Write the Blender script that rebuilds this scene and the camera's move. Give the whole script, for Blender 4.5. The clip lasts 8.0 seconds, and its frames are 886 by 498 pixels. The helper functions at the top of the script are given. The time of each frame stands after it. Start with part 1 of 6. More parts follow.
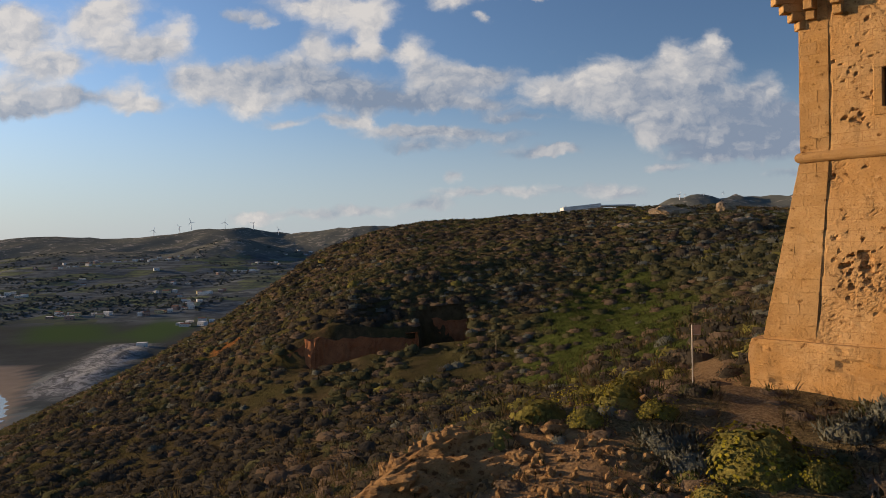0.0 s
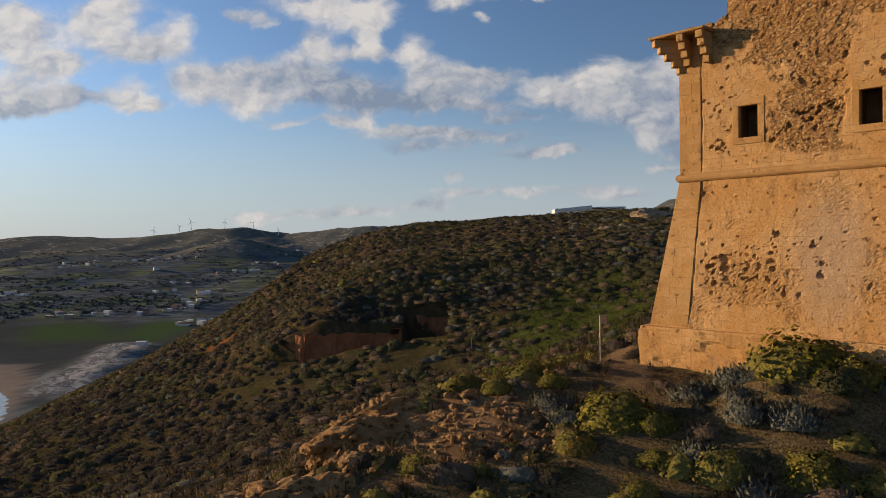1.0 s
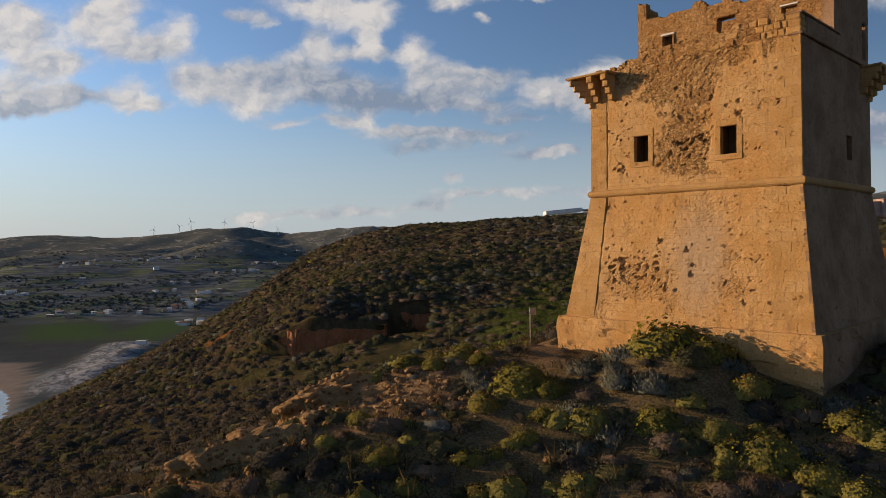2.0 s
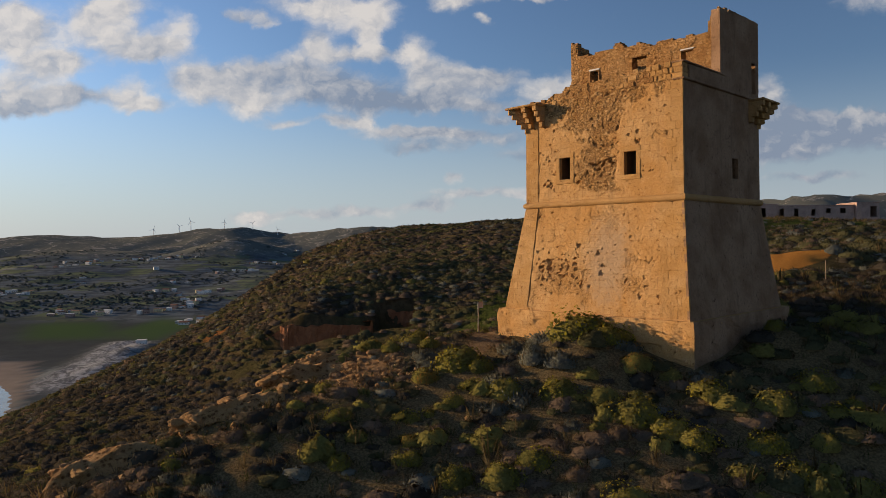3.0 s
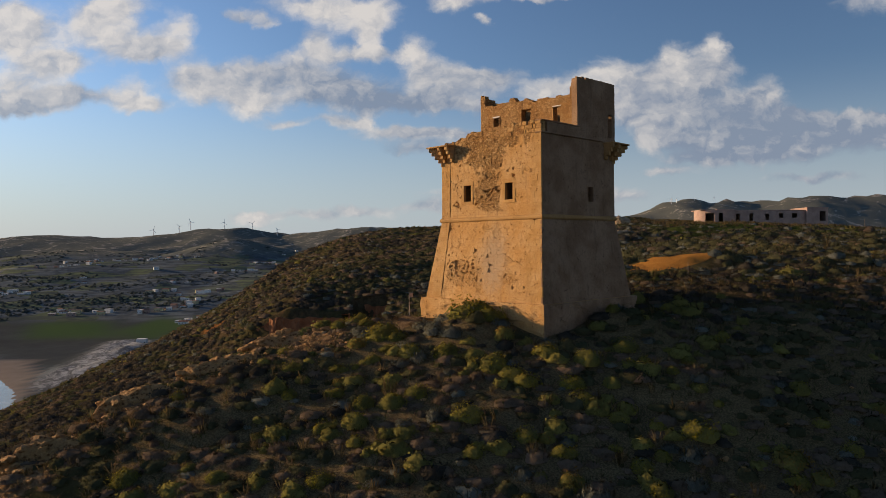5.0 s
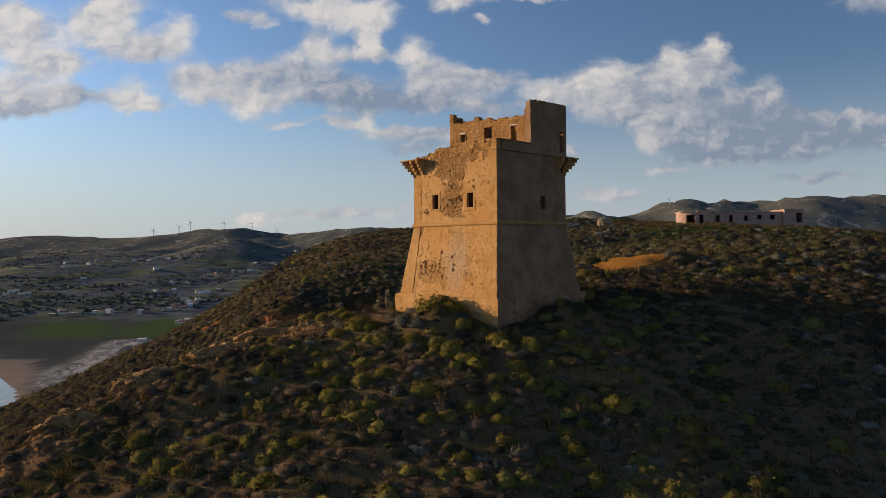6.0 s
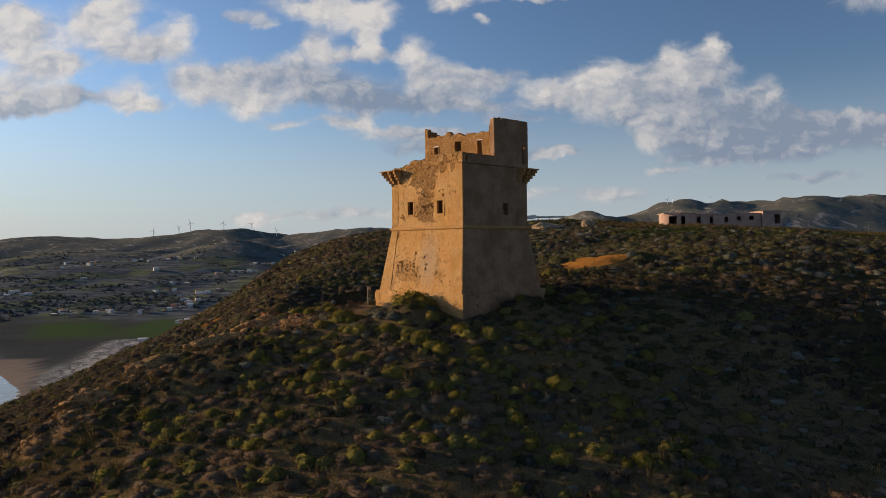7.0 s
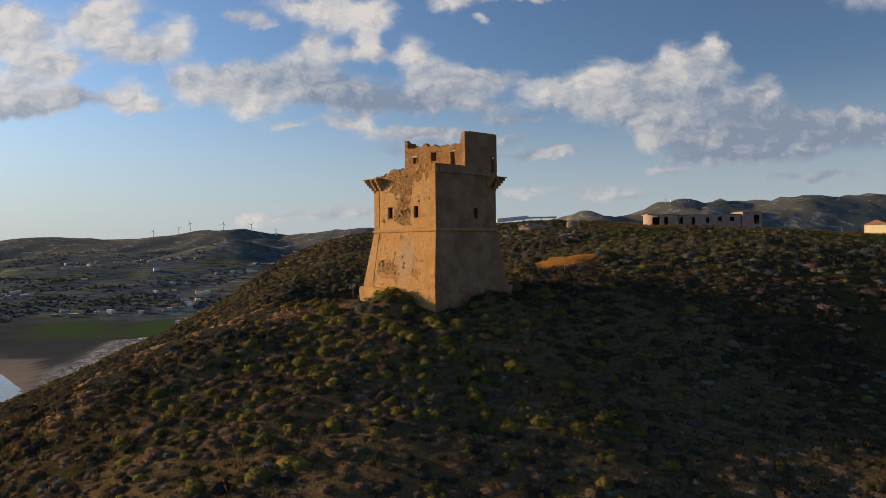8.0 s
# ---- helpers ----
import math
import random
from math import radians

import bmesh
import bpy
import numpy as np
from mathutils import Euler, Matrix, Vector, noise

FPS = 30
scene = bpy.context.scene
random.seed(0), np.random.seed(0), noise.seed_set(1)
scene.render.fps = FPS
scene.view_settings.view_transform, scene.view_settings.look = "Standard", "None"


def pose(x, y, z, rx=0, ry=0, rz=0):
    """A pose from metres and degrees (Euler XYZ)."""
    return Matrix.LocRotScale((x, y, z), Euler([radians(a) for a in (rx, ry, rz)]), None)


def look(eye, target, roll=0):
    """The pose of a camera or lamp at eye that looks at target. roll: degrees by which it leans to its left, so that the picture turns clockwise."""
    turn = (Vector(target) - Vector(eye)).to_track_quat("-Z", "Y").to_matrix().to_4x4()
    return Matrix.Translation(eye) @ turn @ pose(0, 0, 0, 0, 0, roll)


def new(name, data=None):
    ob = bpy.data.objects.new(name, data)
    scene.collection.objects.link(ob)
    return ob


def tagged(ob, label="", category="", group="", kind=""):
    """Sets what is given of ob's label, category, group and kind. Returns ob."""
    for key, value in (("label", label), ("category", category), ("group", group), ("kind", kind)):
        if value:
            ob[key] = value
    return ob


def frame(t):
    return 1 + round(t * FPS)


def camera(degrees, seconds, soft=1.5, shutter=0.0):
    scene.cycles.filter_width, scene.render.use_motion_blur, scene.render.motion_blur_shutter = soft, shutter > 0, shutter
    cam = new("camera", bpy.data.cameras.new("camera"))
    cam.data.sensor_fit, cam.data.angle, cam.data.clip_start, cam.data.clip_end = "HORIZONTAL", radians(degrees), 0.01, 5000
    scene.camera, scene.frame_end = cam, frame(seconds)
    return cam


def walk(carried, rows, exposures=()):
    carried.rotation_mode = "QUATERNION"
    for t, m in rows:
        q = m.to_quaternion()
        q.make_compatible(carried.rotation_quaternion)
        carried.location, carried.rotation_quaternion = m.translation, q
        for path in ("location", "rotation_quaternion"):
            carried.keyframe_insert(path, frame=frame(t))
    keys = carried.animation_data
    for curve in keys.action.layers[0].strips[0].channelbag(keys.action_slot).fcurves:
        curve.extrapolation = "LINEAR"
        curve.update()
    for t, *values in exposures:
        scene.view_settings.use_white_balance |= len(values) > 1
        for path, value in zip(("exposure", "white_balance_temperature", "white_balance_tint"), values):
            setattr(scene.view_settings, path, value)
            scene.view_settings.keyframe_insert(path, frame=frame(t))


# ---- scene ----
cam = camera(64.4, 8.0, soft=0.65)
PATH = [
    (0.0, (-2.250, -24.749, 5.509), (-16.671, -10.891, 5.370), -1.03),
    (0.5, (0.412, -25.747, 5.547), (-14.008, -11.889, 5.414), -0.93),
    (1.0, (3.295, -26.902, 5.610), (-11.124, -13.043, 5.483), -0.85),
    (1.5, (6.349, -28.173, 5.686), (-8.069, -14.313, 5.564), -0.78),
    (2.0, (9.533, -29.532, 5.768), (-4.884, -15.671, 5.651), -0.71),
    (2.5, (12.818, -30.955, 5.850), (-1.599, -17.093, 5.738), -0.66),
    (3.0, (16.179, -32.431, 5.931), (1.764, -18.568, 5.822), -0.62),
    (3.5, (19.602, -33.949, 6.008), (5.187, -20.085, 5.903), -0.59),
    (4.0, (23.075, -35.506, 6.084), (8.662, -21.641, 5.982), -0.57),
    (4.5, (26.593, -37.100, 6.160), (12.181, -23.234, 6.060), -0.56),
    (5.0, (30.151, -38.732, 6.235), (15.740, -24.864, 6.138), -0.56),
    (5.5, (33.744, -40.401, 6.311), (19.335, -26.531, 6.216), -0.58),
    (6.0, (37.371, -42.105, 6.386), (22.963, -28.234, 6.292), -0.60),
    (6.5, (41.024, -43.841, 6.458), (26.618, -29.968, 6.365), -0.64),
    (7.0, (44.696, -45.598, 6.519), (30.291, -31.724, 6.426), -0.68),
    (7.5, (48.373, -47.364, 6.561), (33.969, -33.488, 6.468), -0.74),
    (8.0, (52.035, -49.115, 6.569), (37.633, -35.237, 6.476), -0.81),
]
walk(cam, [(t, look(eye, target, roll)) for t, eye, target, roll in PATH])

# ---- world, sun and exposure ----
AHEAD = Vector((-0.7185, 0.6955, 0.0))
RIGHT = Vector((0.6955, 0.7185, 0.0))
HOME = Vector((-2.45, -24.3, 0.0))
SUN_FROM = Vector((-0.876, -0.474, 0.20)).normalized()


def node(tree, kind, inputs=(), **props):
    """A node with its inputs set or linked, by name or number."""
    n = tree.nodes.new(kind)
    for key, value in props.items():
        if key == "operation":
            n.operation = value
        elif key == "use_clamp":
            n.use_clamp = value
        elif key == "interpolation_type":
            n.interpolation_type = value
        elif key == "data_type":
            n.data_type = value
        elif key == "attribute_name":
            n.attribute_name = value
    for key, value in dict(inputs).items():
        if isinstance(value, bpy.types.NodeSocket):
            tree.links.new(value, n.inputs[key])
        else:
            n.inputs[key].default_value = value
    return n


def calc(tree, operation, a, b=0.0, c=0.0, clamp=False):
    return node(tree, "ShaderNodeMath", {0: a, 1: b, 2: c}, operation=operation, use_clamp=clamp).outputs[0]


def span(tree, value, low, high, to_low=0.0, to_high=1.0, smooth=True):
    return node(tree, "ShaderNodeMapRange", {"Value": value, "From Min": low, "From Max": high, "To Min": to_low, "To Max": to_high},
                interpolation_type="SMOOTHSTEP" if smooth else "LINEAR").outputs["Result"]


def blend(tree, factor, a, b):
    n = node(tree, "ShaderNodeMix", {0: factor, 6: a, 7: b}, data_type="RGBA")
    return n.outputs[2]


def grain(tree, place, scale, detail=4.0, rough=0.55, warp=0.0):
    return node(tree, "ShaderNodeTexNoise", {"Vector": place, "Scale": scale, "Detail": detail, "Roughness": rough, "Distortion": warp}).outputs["Fac"]


world = bpy.data.worlds.new("evening_sky")
scene.world = world
world.use_nodes = True
wt = world.node_tree
wt.nodes.clear()
sky = node(wt, "ShaderNodeTexSky")
sky.sky_type, sky.sun_disc, sky.sun_elevation = "NISHITA", False, radians(11.3)
sky.sun_rotation = math.atan2(SUN_FROM.x, SUN_FROM.y)
sky.air_density, sky.dust_density, sky.ozone_density, sky.altitude = 1.0, 0.6, 1.6, 120
way = node(wt, "ShaderNodeTexCoord").outputs["Generated"]
side = node(wt, "ShaderNodeVectorMath", {0: way, 1: RIGHT}, operation="DOT_PRODUCT").outputs["Value"]
front = node(wt, "ShaderNodeVectorMath", {0: way, 1: AHEAD}, operation="DOT_PRODUCT").outputs["Value"]
up = node(wt, "ShaderNodeSeparateXYZ", {0: way}).outputs["Z"]
front = calc(wt, "MAXIMUM", calc(wt, "ABSOLUTE", front), 0.08)
sx = calc(wt, "DIVIDE", side, front)
sy = calc(wt, "DIVIDE", up, front)
plane = node(wt, "ShaderNodeCombineXYZ", {0: sx, 1: sy, 2: 0.0}).outputs[0]
warp = node(wt, "ShaderNodeTexNoise", {"Vector": plane, "Scale": 17.0, "Detail": 6.0, "Roughness": 0.62})
shift = node(wt, "ShaderNodeVectorMath", {0: warp.outputs["Color"], 1: (0.5, 0.5, 0.5)}, operation="SUBTRACT").outputs[0]
shift = node(wt, "ShaderNodeVectorMath", {0: shift, 1: (0.060, 0.038, 0.0)}, operation="MULTIPLY").outputs[0]
plane2 = node(wt, "ShaderNodeVectorMath", {0: plane, 1: shift}, operation="ADD").outputs[0]
# clouds as heaps of soft lobes: across, up, half width, half height, whiteness
CLOUDS = {
    "the white heap in the west": [
        (-0.587, 0.293, 0.084, 0.047, 0.85), (-0.620, 0.325, 0.056, 0.034, 0.70), (-0.547, 0.263, 0.056, 0.015, 0.65), (-0.490, 0.329, 0.042, 0.032, 0.85), (-0.453, 0.344, 0.047, 0.021, 0.80),
        (-0.441, 0.290, 0.051, 0.028, 0.70), (-0.376, 0.311, 0.028, 0.024, 1.00), (-0.405, 0.281, 0.056, 0.015, 0.65), (-0.603, 0.232, 0.075, 0.019, 0.75), (-0.571, 0.209, 0.089, 0.015, 0.50),
        (-0.620, 0.198, 0.056, 0.011, 0.55), (-0.514, 0.220, 0.047, 0.013, 0.55), (-0.445, 0.221, 0.034, 0.024, 0.85), (-0.423, 0.203, 0.037, 0.011, 0.70),
    ],
    "the long bank in the middle": [
        (-0.287, 0.331, 0.028, 0.010, 0.55), (-0.255, 0.318, 0.019, 0.010, 0.65), (-0.198, 0.341, 0.056, 0.017, 0.85), (-0.141, 0.324, 0.047, 0.028, 0.90), (-0.088, 0.333, 0.035, 0.022, 0.95),
        (-0.105, 0.293, 0.019, 0.028, 0.90), (-0.182, 0.289, 0.024, 0.015, 0.70), (-0.133, 0.274, 0.084, 0.011, 0.65), (-0.360, 0.238, 0.039, 0.026, 0.75), (-0.311, 0.232, 0.054, 0.030, 0.65),
        (-0.247, 0.250, 0.065, 0.019, 0.60), (-0.182, 0.232, 0.084, 0.030, 0.40), (-0.109, 0.214, 0.084, 0.024, 0.25), (-0.040, 0.264, 0.030, 0.032, 0.85), (-0.044, 0.204, 0.065, 0.013, 0.25),
        (-0.267, 0.203, 0.043, 0.024, 0.80), (-0.222, 0.174, 0.028, 0.007, 0.70),
    ],
    "its eastern tail and the lower streaks": [
        (-0.149, 0.179, 0.037, 0.008, 0.55), (-0.109, 0.181, 0.016, 0.014, 0.95), (0.001, 0.242, 0.041, 0.021, 0.70), (0.037, 0.222, 0.056, 0.024, 0.40), (0.086, 0.240, 0.047, 0.013, 0.55),
        (0.062, 0.195, 0.056, 0.009, 0.40), (-0.068, 0.161, 0.062, 0.012, 0.60), (-0.011, 0.165, 0.056, 0.009, 0.45), (0.062, 0.154, 0.084, 0.011, 0.35),
        (-0.036, 0.139, 0.056, 0.011, 0.30), (0.135, 0.130, 0.065, 0.011, 0.40), (0.163, 0.128, 0.034, 0.007, 0.70), (0.094, 0.179, 0.056, 0.007, 0.40),
    ],
    "the towering heap in the north": [
        (0.183, 0.230, 0.047, 0.019, 0.85), (0.234, 0.238, 0.035, 0.026, 0.95), (0.143, 0.214, 0.043, 0.017, 0.60), (0.216, 0.200, 0.075, 0.026, 0.50), (0.273, 0.220, 0.047, 0.035, 0.40),
        (0.328, 0.260, 0.024, 0.028, 1.00), (0.350, 0.230, 0.047, 0.039, 0.50), (0.384, 0.281, 0.022, 0.021, 1.00), (0.394, 0.247, 0.034, 0.026, 0.50), (0.309, 0.224, 0.028, 0.015, 0.75),
        (0.459, 0.220, 0.024, 0.021, 0.75), (0.447, 0.198, 0.043, 0.017, 0.40), (0.402, 0.187, 0.084, 0.032, 0.30), (0.297, 0.179, 0.052, 0.028, 0.45), (0.293, 0.144, 0.019, 0.014, 0.95),
        (0.354, 0.161, 0.052, 0.019, 0.55),
    ],
    "the dark shelf below it": [
        (0.378, 0.144, 0.084, 0.024, 0.20), (0.459, 0.151, 0.075, 0.030, 0.12), (0.532, 0.157, 0.084, 0.030, 0.14), (0.613, 0.155, 0.056, 0.030, 0.18), (0.500, 0.180, 0.056, 0.007, 0.40),
        (0.577, 0.182, 0.017, 0.010, 0.90), (0.611, 0.172, 0.037, 0.007, 0.50), (0.418, 0.122, 0.103, 0.013, 0.25), (0.013, 0.097, 0.014, 0.008, 0.60), (0.313, 0.104, 0.042, 0.007, 0.50),
        (0.070, 0.073, 0.116, 0.009, 0.62), (0.240, 0.068, 0.062, 0.013, 0.55), (-0.271, 0.041, 0.042, 0.009, 0.70), (-0.141, 0.049, 0.116, 0.008, 0.62), (0.540, 0.092, 0.075, 0.007, 0.35),
    ],
    "scraps near the top": [
        (0.013, 0.342, 0.047, 0.013, 0.70), (0.062, 0.316, 0.012, 0.008, 0.60), (0.070, 0.354, 0.075, 0.009, 0.55), (0.143, 0.354, 0.047, 0.008, 0.50), (0.613, 0.341, 0.052, 0.019, 0.60),
        (-0.019, 0.057, 0.037, 0.009, 0.50),
    ],
}
total, tone = None, None
for lobes in CLOUDS.values():
    for cx, cy, rx, ry, white in lobes:
        off = node(wt, "ShaderNodeVectorMath", {0: plane2, 1: (0.93 / rx, 0.90 / ry, 0), 2: (-0.93 * cx / rx, -0.90 * cy / ry, 0)}, operation="MULTIPLY_ADD").outputs[0]
        far = node(wt, "ShaderNodeVectorMath", {0: off}, operation="LENGTH").outputs["Value"]
        weight = span(wt, far, 1.55, 0.05)
        total = weight if total is None else calc(wt, "ADD", total, weight)
        tone = calc(wt, "MULTIPLY_ADD", weight, white, 0.0 if tone is None else tone)


def billows(at):
    """Rounded heaps broken into finer ones."""
    tall = node(wt, "ShaderNodeVectorMath", {0: at, 1: (1.0, 1.45, 1.0)}, operation="MULTIPLY").outputs[0]
    puffs = node(wt, "ShaderNodeTexVoronoi", {"Vector": tall, "Scale": 20.0, "Detail": 3.0, "Roughness": 0.5, "Lacunarity": 2.3}).outputs["Distance"]
    return calc(wt, "ADD", calc(wt, "MULTIPLY", calc(wt, "SUBTRACT", 0.9, puffs), 0.42), calc(wt, "MULTIPLY", grain(wt, tall, 16.0, 8.0, 0.58, 0.2), 0.75))


sunward = node(wt, "ShaderNodeVectorMath", {0: plane2, 1: (-0.010, 0.007, 0.0)}, operation="ADD").outputs[0]
fluff = billows(plane2)
slope = calc(wt, "SUBTRACT", fluff, billows(sunward))
streaked = node(wt, "ShaderNodeVectorMath", {0: plane, 1: (1.0, 3.2, 1.0)}, operation="MULTIPLY").outputs[0]
wisps = grain(wt, streaked, 5.0, 7.0, 0.6, 0.4)
dense = calc(wt, "MULTIPLY_ADD", calc(wt, "MINIMUM", total, 1.3), 0.95, calc(wt, "MULTIPLY", calc(wt, "SUBTRACT", fluff, 0.58), 0.85))
dense = calc(wt, "MULTIPLY_ADD", calc(wt, "SUBTRACT", wisps, 0.47), 0.45, dense)
cover = span(wt, dense, -0.02, 1.0)
shade = calc(wt, "MULTIPLY_ADD", calc(wt, "DIVIDE", tone, calc(wt, "ADD", total, 0.02)), 1.3, -0.10)
shade = calc(wt, "MULTIPLY_ADD", slope, 1.0, shade)
shade = calc(wt, "MULTIPLY_ADD", calc(wt, "SUBTRACT", fluff, 0.62), 0.55, shade, clamp=True)
cloud = blend(wt, shade, (0.238, 0.290, 0.385, 1), (0.76, 0.71, 0.665, 1))
CLEAR = 0.115
haze = span(wt, up, 0.24, -0.02)
clear = node(wt, "ShaderNodeVectorMath", {0: sky.outputs[0], 1: (CLEAR * 0.88, CLEAR * 1.0, CLEAR * 1.26)}, operation="MULTIPLY").outputs[0]
deep = span(wt, sx, -0.75, 0.75, 1.22, 0.74)
clear = node(wt, "ShaderNodeVectorMath", {0: clear, 3: deep}, operation="SCALE").outputs[0]
clear = blend(wt, calc(wt, "MULTIPLY", haze, 0.85), clear, (0.475, 0.53, 0.60, 1))
color = blend(wt, calc(wt, "MULTIPLY", cover, 0.92), clear, cloud)
back = node(wt, "ShaderNodeBackground", {"Color": color, "Strength": 0.67})
wt.links.new(back.outputs[0], node(wt, "ShaderNodeOutputWorld").inputs["Surface"])

sun = new("sun", bpy.data.lights.new("sun", "SUN"))
sun.data.energy, sun.data.angle, sun.data.color = 5.0, radians(0.6), (1.0, 0.70, 0.42)
sun.matrix_world = look(SUN_FROM * 500, (0, 0, 0))
scene.view_settings.exposure = 0.5


# ---- small mathematics ----
def hashed(ix, iy, seed):
    h = (ix.astype(np.int64) * 374761393 + iy.astype(np.int64) * 668265263 + seed * 974711) & 0x7FFFFFFF
    h = ((h ^ (h >> 13)) * 1274126177) & 0x7FFFFFFF
    return ((h ^ (h >> 16)) & 0xFFFF) / 65535.0


def value_noise(x, y, seed=0):
    x, y = np.asarray(x, float), np.asarray(y, float)
    ix, iy = np.floor(x), np.floor(y)
    fx, fy = x - ix, y - iy
    fx, fy = fx * fx * (3 - 2 * fx), fy * fy * (3 - 2 * fy)
    a, b = hashed(ix, iy, seed), hashed(ix + 1, iy, seed)
    c, d = hashed(ix, iy + 1, seed), hashed(ix + 1, iy + 1, seed)
    return (a + (b - a) * fx) * (1 - fy) + (c + (d - c) * fx) * fy


def fbm(x, y, octaves=4, seed=0):
    """Layered noise, about -1 to 1."""
    out, amp, norm = 0.0, 1.0, 0.0
    for k in range(octaves):
        out = out + amp * (value_noise(np.asarray(x) * 2 ** k + 17.3 * k, np.asarray(y) * 2 ** k - 9.1 * k, seed + k) * 2 - 1)
        norm += amp
        amp *= 0.5
    return out / norm * 1.5


def cells(x, y, seed=0):
    """Distance to the nearest and second nearest scattered centre, and the nearest one's own number."""
    ix, iy = np.floor(x), np.floor(y)
    best, second, own = np.full(np.shape(x), 9.0), np.full(np.shape(x), 9.0), np.zeros(np.shape(x))
    for dx in (-1, 0, 1):
        for dy in (-1, 0, 1):
            cx, cy = ix + dx, iy + dy
            d = np.hypot(cx + hashed(cx, cy, seed) - x, cy + hashed(cx, cy, seed + 5) - y)
            near = d < best
            second = np.where(near, best, np.minimum(second, d))
            own = np.where(near, hashed(cx, cy, seed + 9), own)
            best = np.where(near, d, best)
    return best, second, own


def ease(x, low, high):
    k = np.clip((np.asarray(x, float) - low) / (high - low), 0, 1)
    return k * k * (3 - 2 * k)


def spline(xs, rows, x):
    """Smooth curve through rows (one value, or one array, for each xs) at x."""
    xs, rows = np.asarray(xs, float), np.asarray(rows, float)
    slope = np.gradient(rows, xs, axis=0)
    x = np.clip(x, xs[0], xs[-1])
    i = np.clip(np.searchsorted(xs, x) - 1, 0, len(xs) - 2)
    h = xs[i + 1] - xs[i]
    k = (x - xs[i]) / h
    if rows.ndim == 1:
        a, b, p, q = rows[i], rows[i + 1], slope[i], slope[i + 1]
    else:
        j = np.arange(rows.shape[1])
        a, b, p, q = rows[i, j], rows[i + 1, j], slope[i, j], slope[i + 1, j]
    return (2 * k ** 3 - 3 * k ** 2 + 1) * a + (k ** 3 - 2 * k ** 2 + k) * h * p + (3 * k ** 2 - 2 * k ** 3) * b + (k ** 3 - k ** 2) * h * q


def place(u, v):
    """World x, y of a point u metres across and v metres ahead of the first stand."""
    return HOME.x + u * RIGHT.x + v * AHEAD.x, HOME.y + u * RIGHT.y + v * AHEAD.y


def across(x, y):
    dx, dy = x - HOME.x, y - HOME.y
    return dx * RIGHT.x + dy * RIGHT.y, dx * AHEAD.x + dy * AHEAD.y


SEA = -120.0
PROFILE_U = (-35, -12, 8, 25, 50, 100)
PROFILE_V = (-60, -16, 0, 12, 22, 40, 65, 100, 140, 200, 280, 400)
PROFILE_Z = (
    (-26, -18, -14, -15.4, -19.5, -22), (-19, -12, -8.5, -9.0, -11.6, -15), (-17, -8.6, -5.0, -6.0, -7.9, -10), (-16, -5.6, -1.5, -1.5, -5.2, -8),
    (-16, -6.6, 0.0, 0.8, -0.8, -3), (-16.5, -9, -2.5, 2.3, 4.0, 2.3), (-16, -10, -6, -1.0, 5.2, 5.6), (-12, -1.5, 0, 1.4, 6, 8),
    (-5, 4, 6, 8.2, 10.6, 10.3), (4, 10.6, 12.0, 13.5, 14.5, 13.3), (-4, 7, 10, 12, 13.5, 13), (-30, -20, -10, -5, 0, 5),
)
COAST = ((400, 488, 539, 588, 639, 679, 740, 820, 1500, 2100, 2230, 2400, 3000), (-300, -327, -347, -375, -412, -450, -540, -648, -1100, -1420, -1395, -1700, -2300))


def coast(v):
    return np.interp(v, *COAST) + 2.5 * np.sin(np.asarray(v) / 37.0) + 1.2 * np.sin(np.asarray(v) / 13.0)


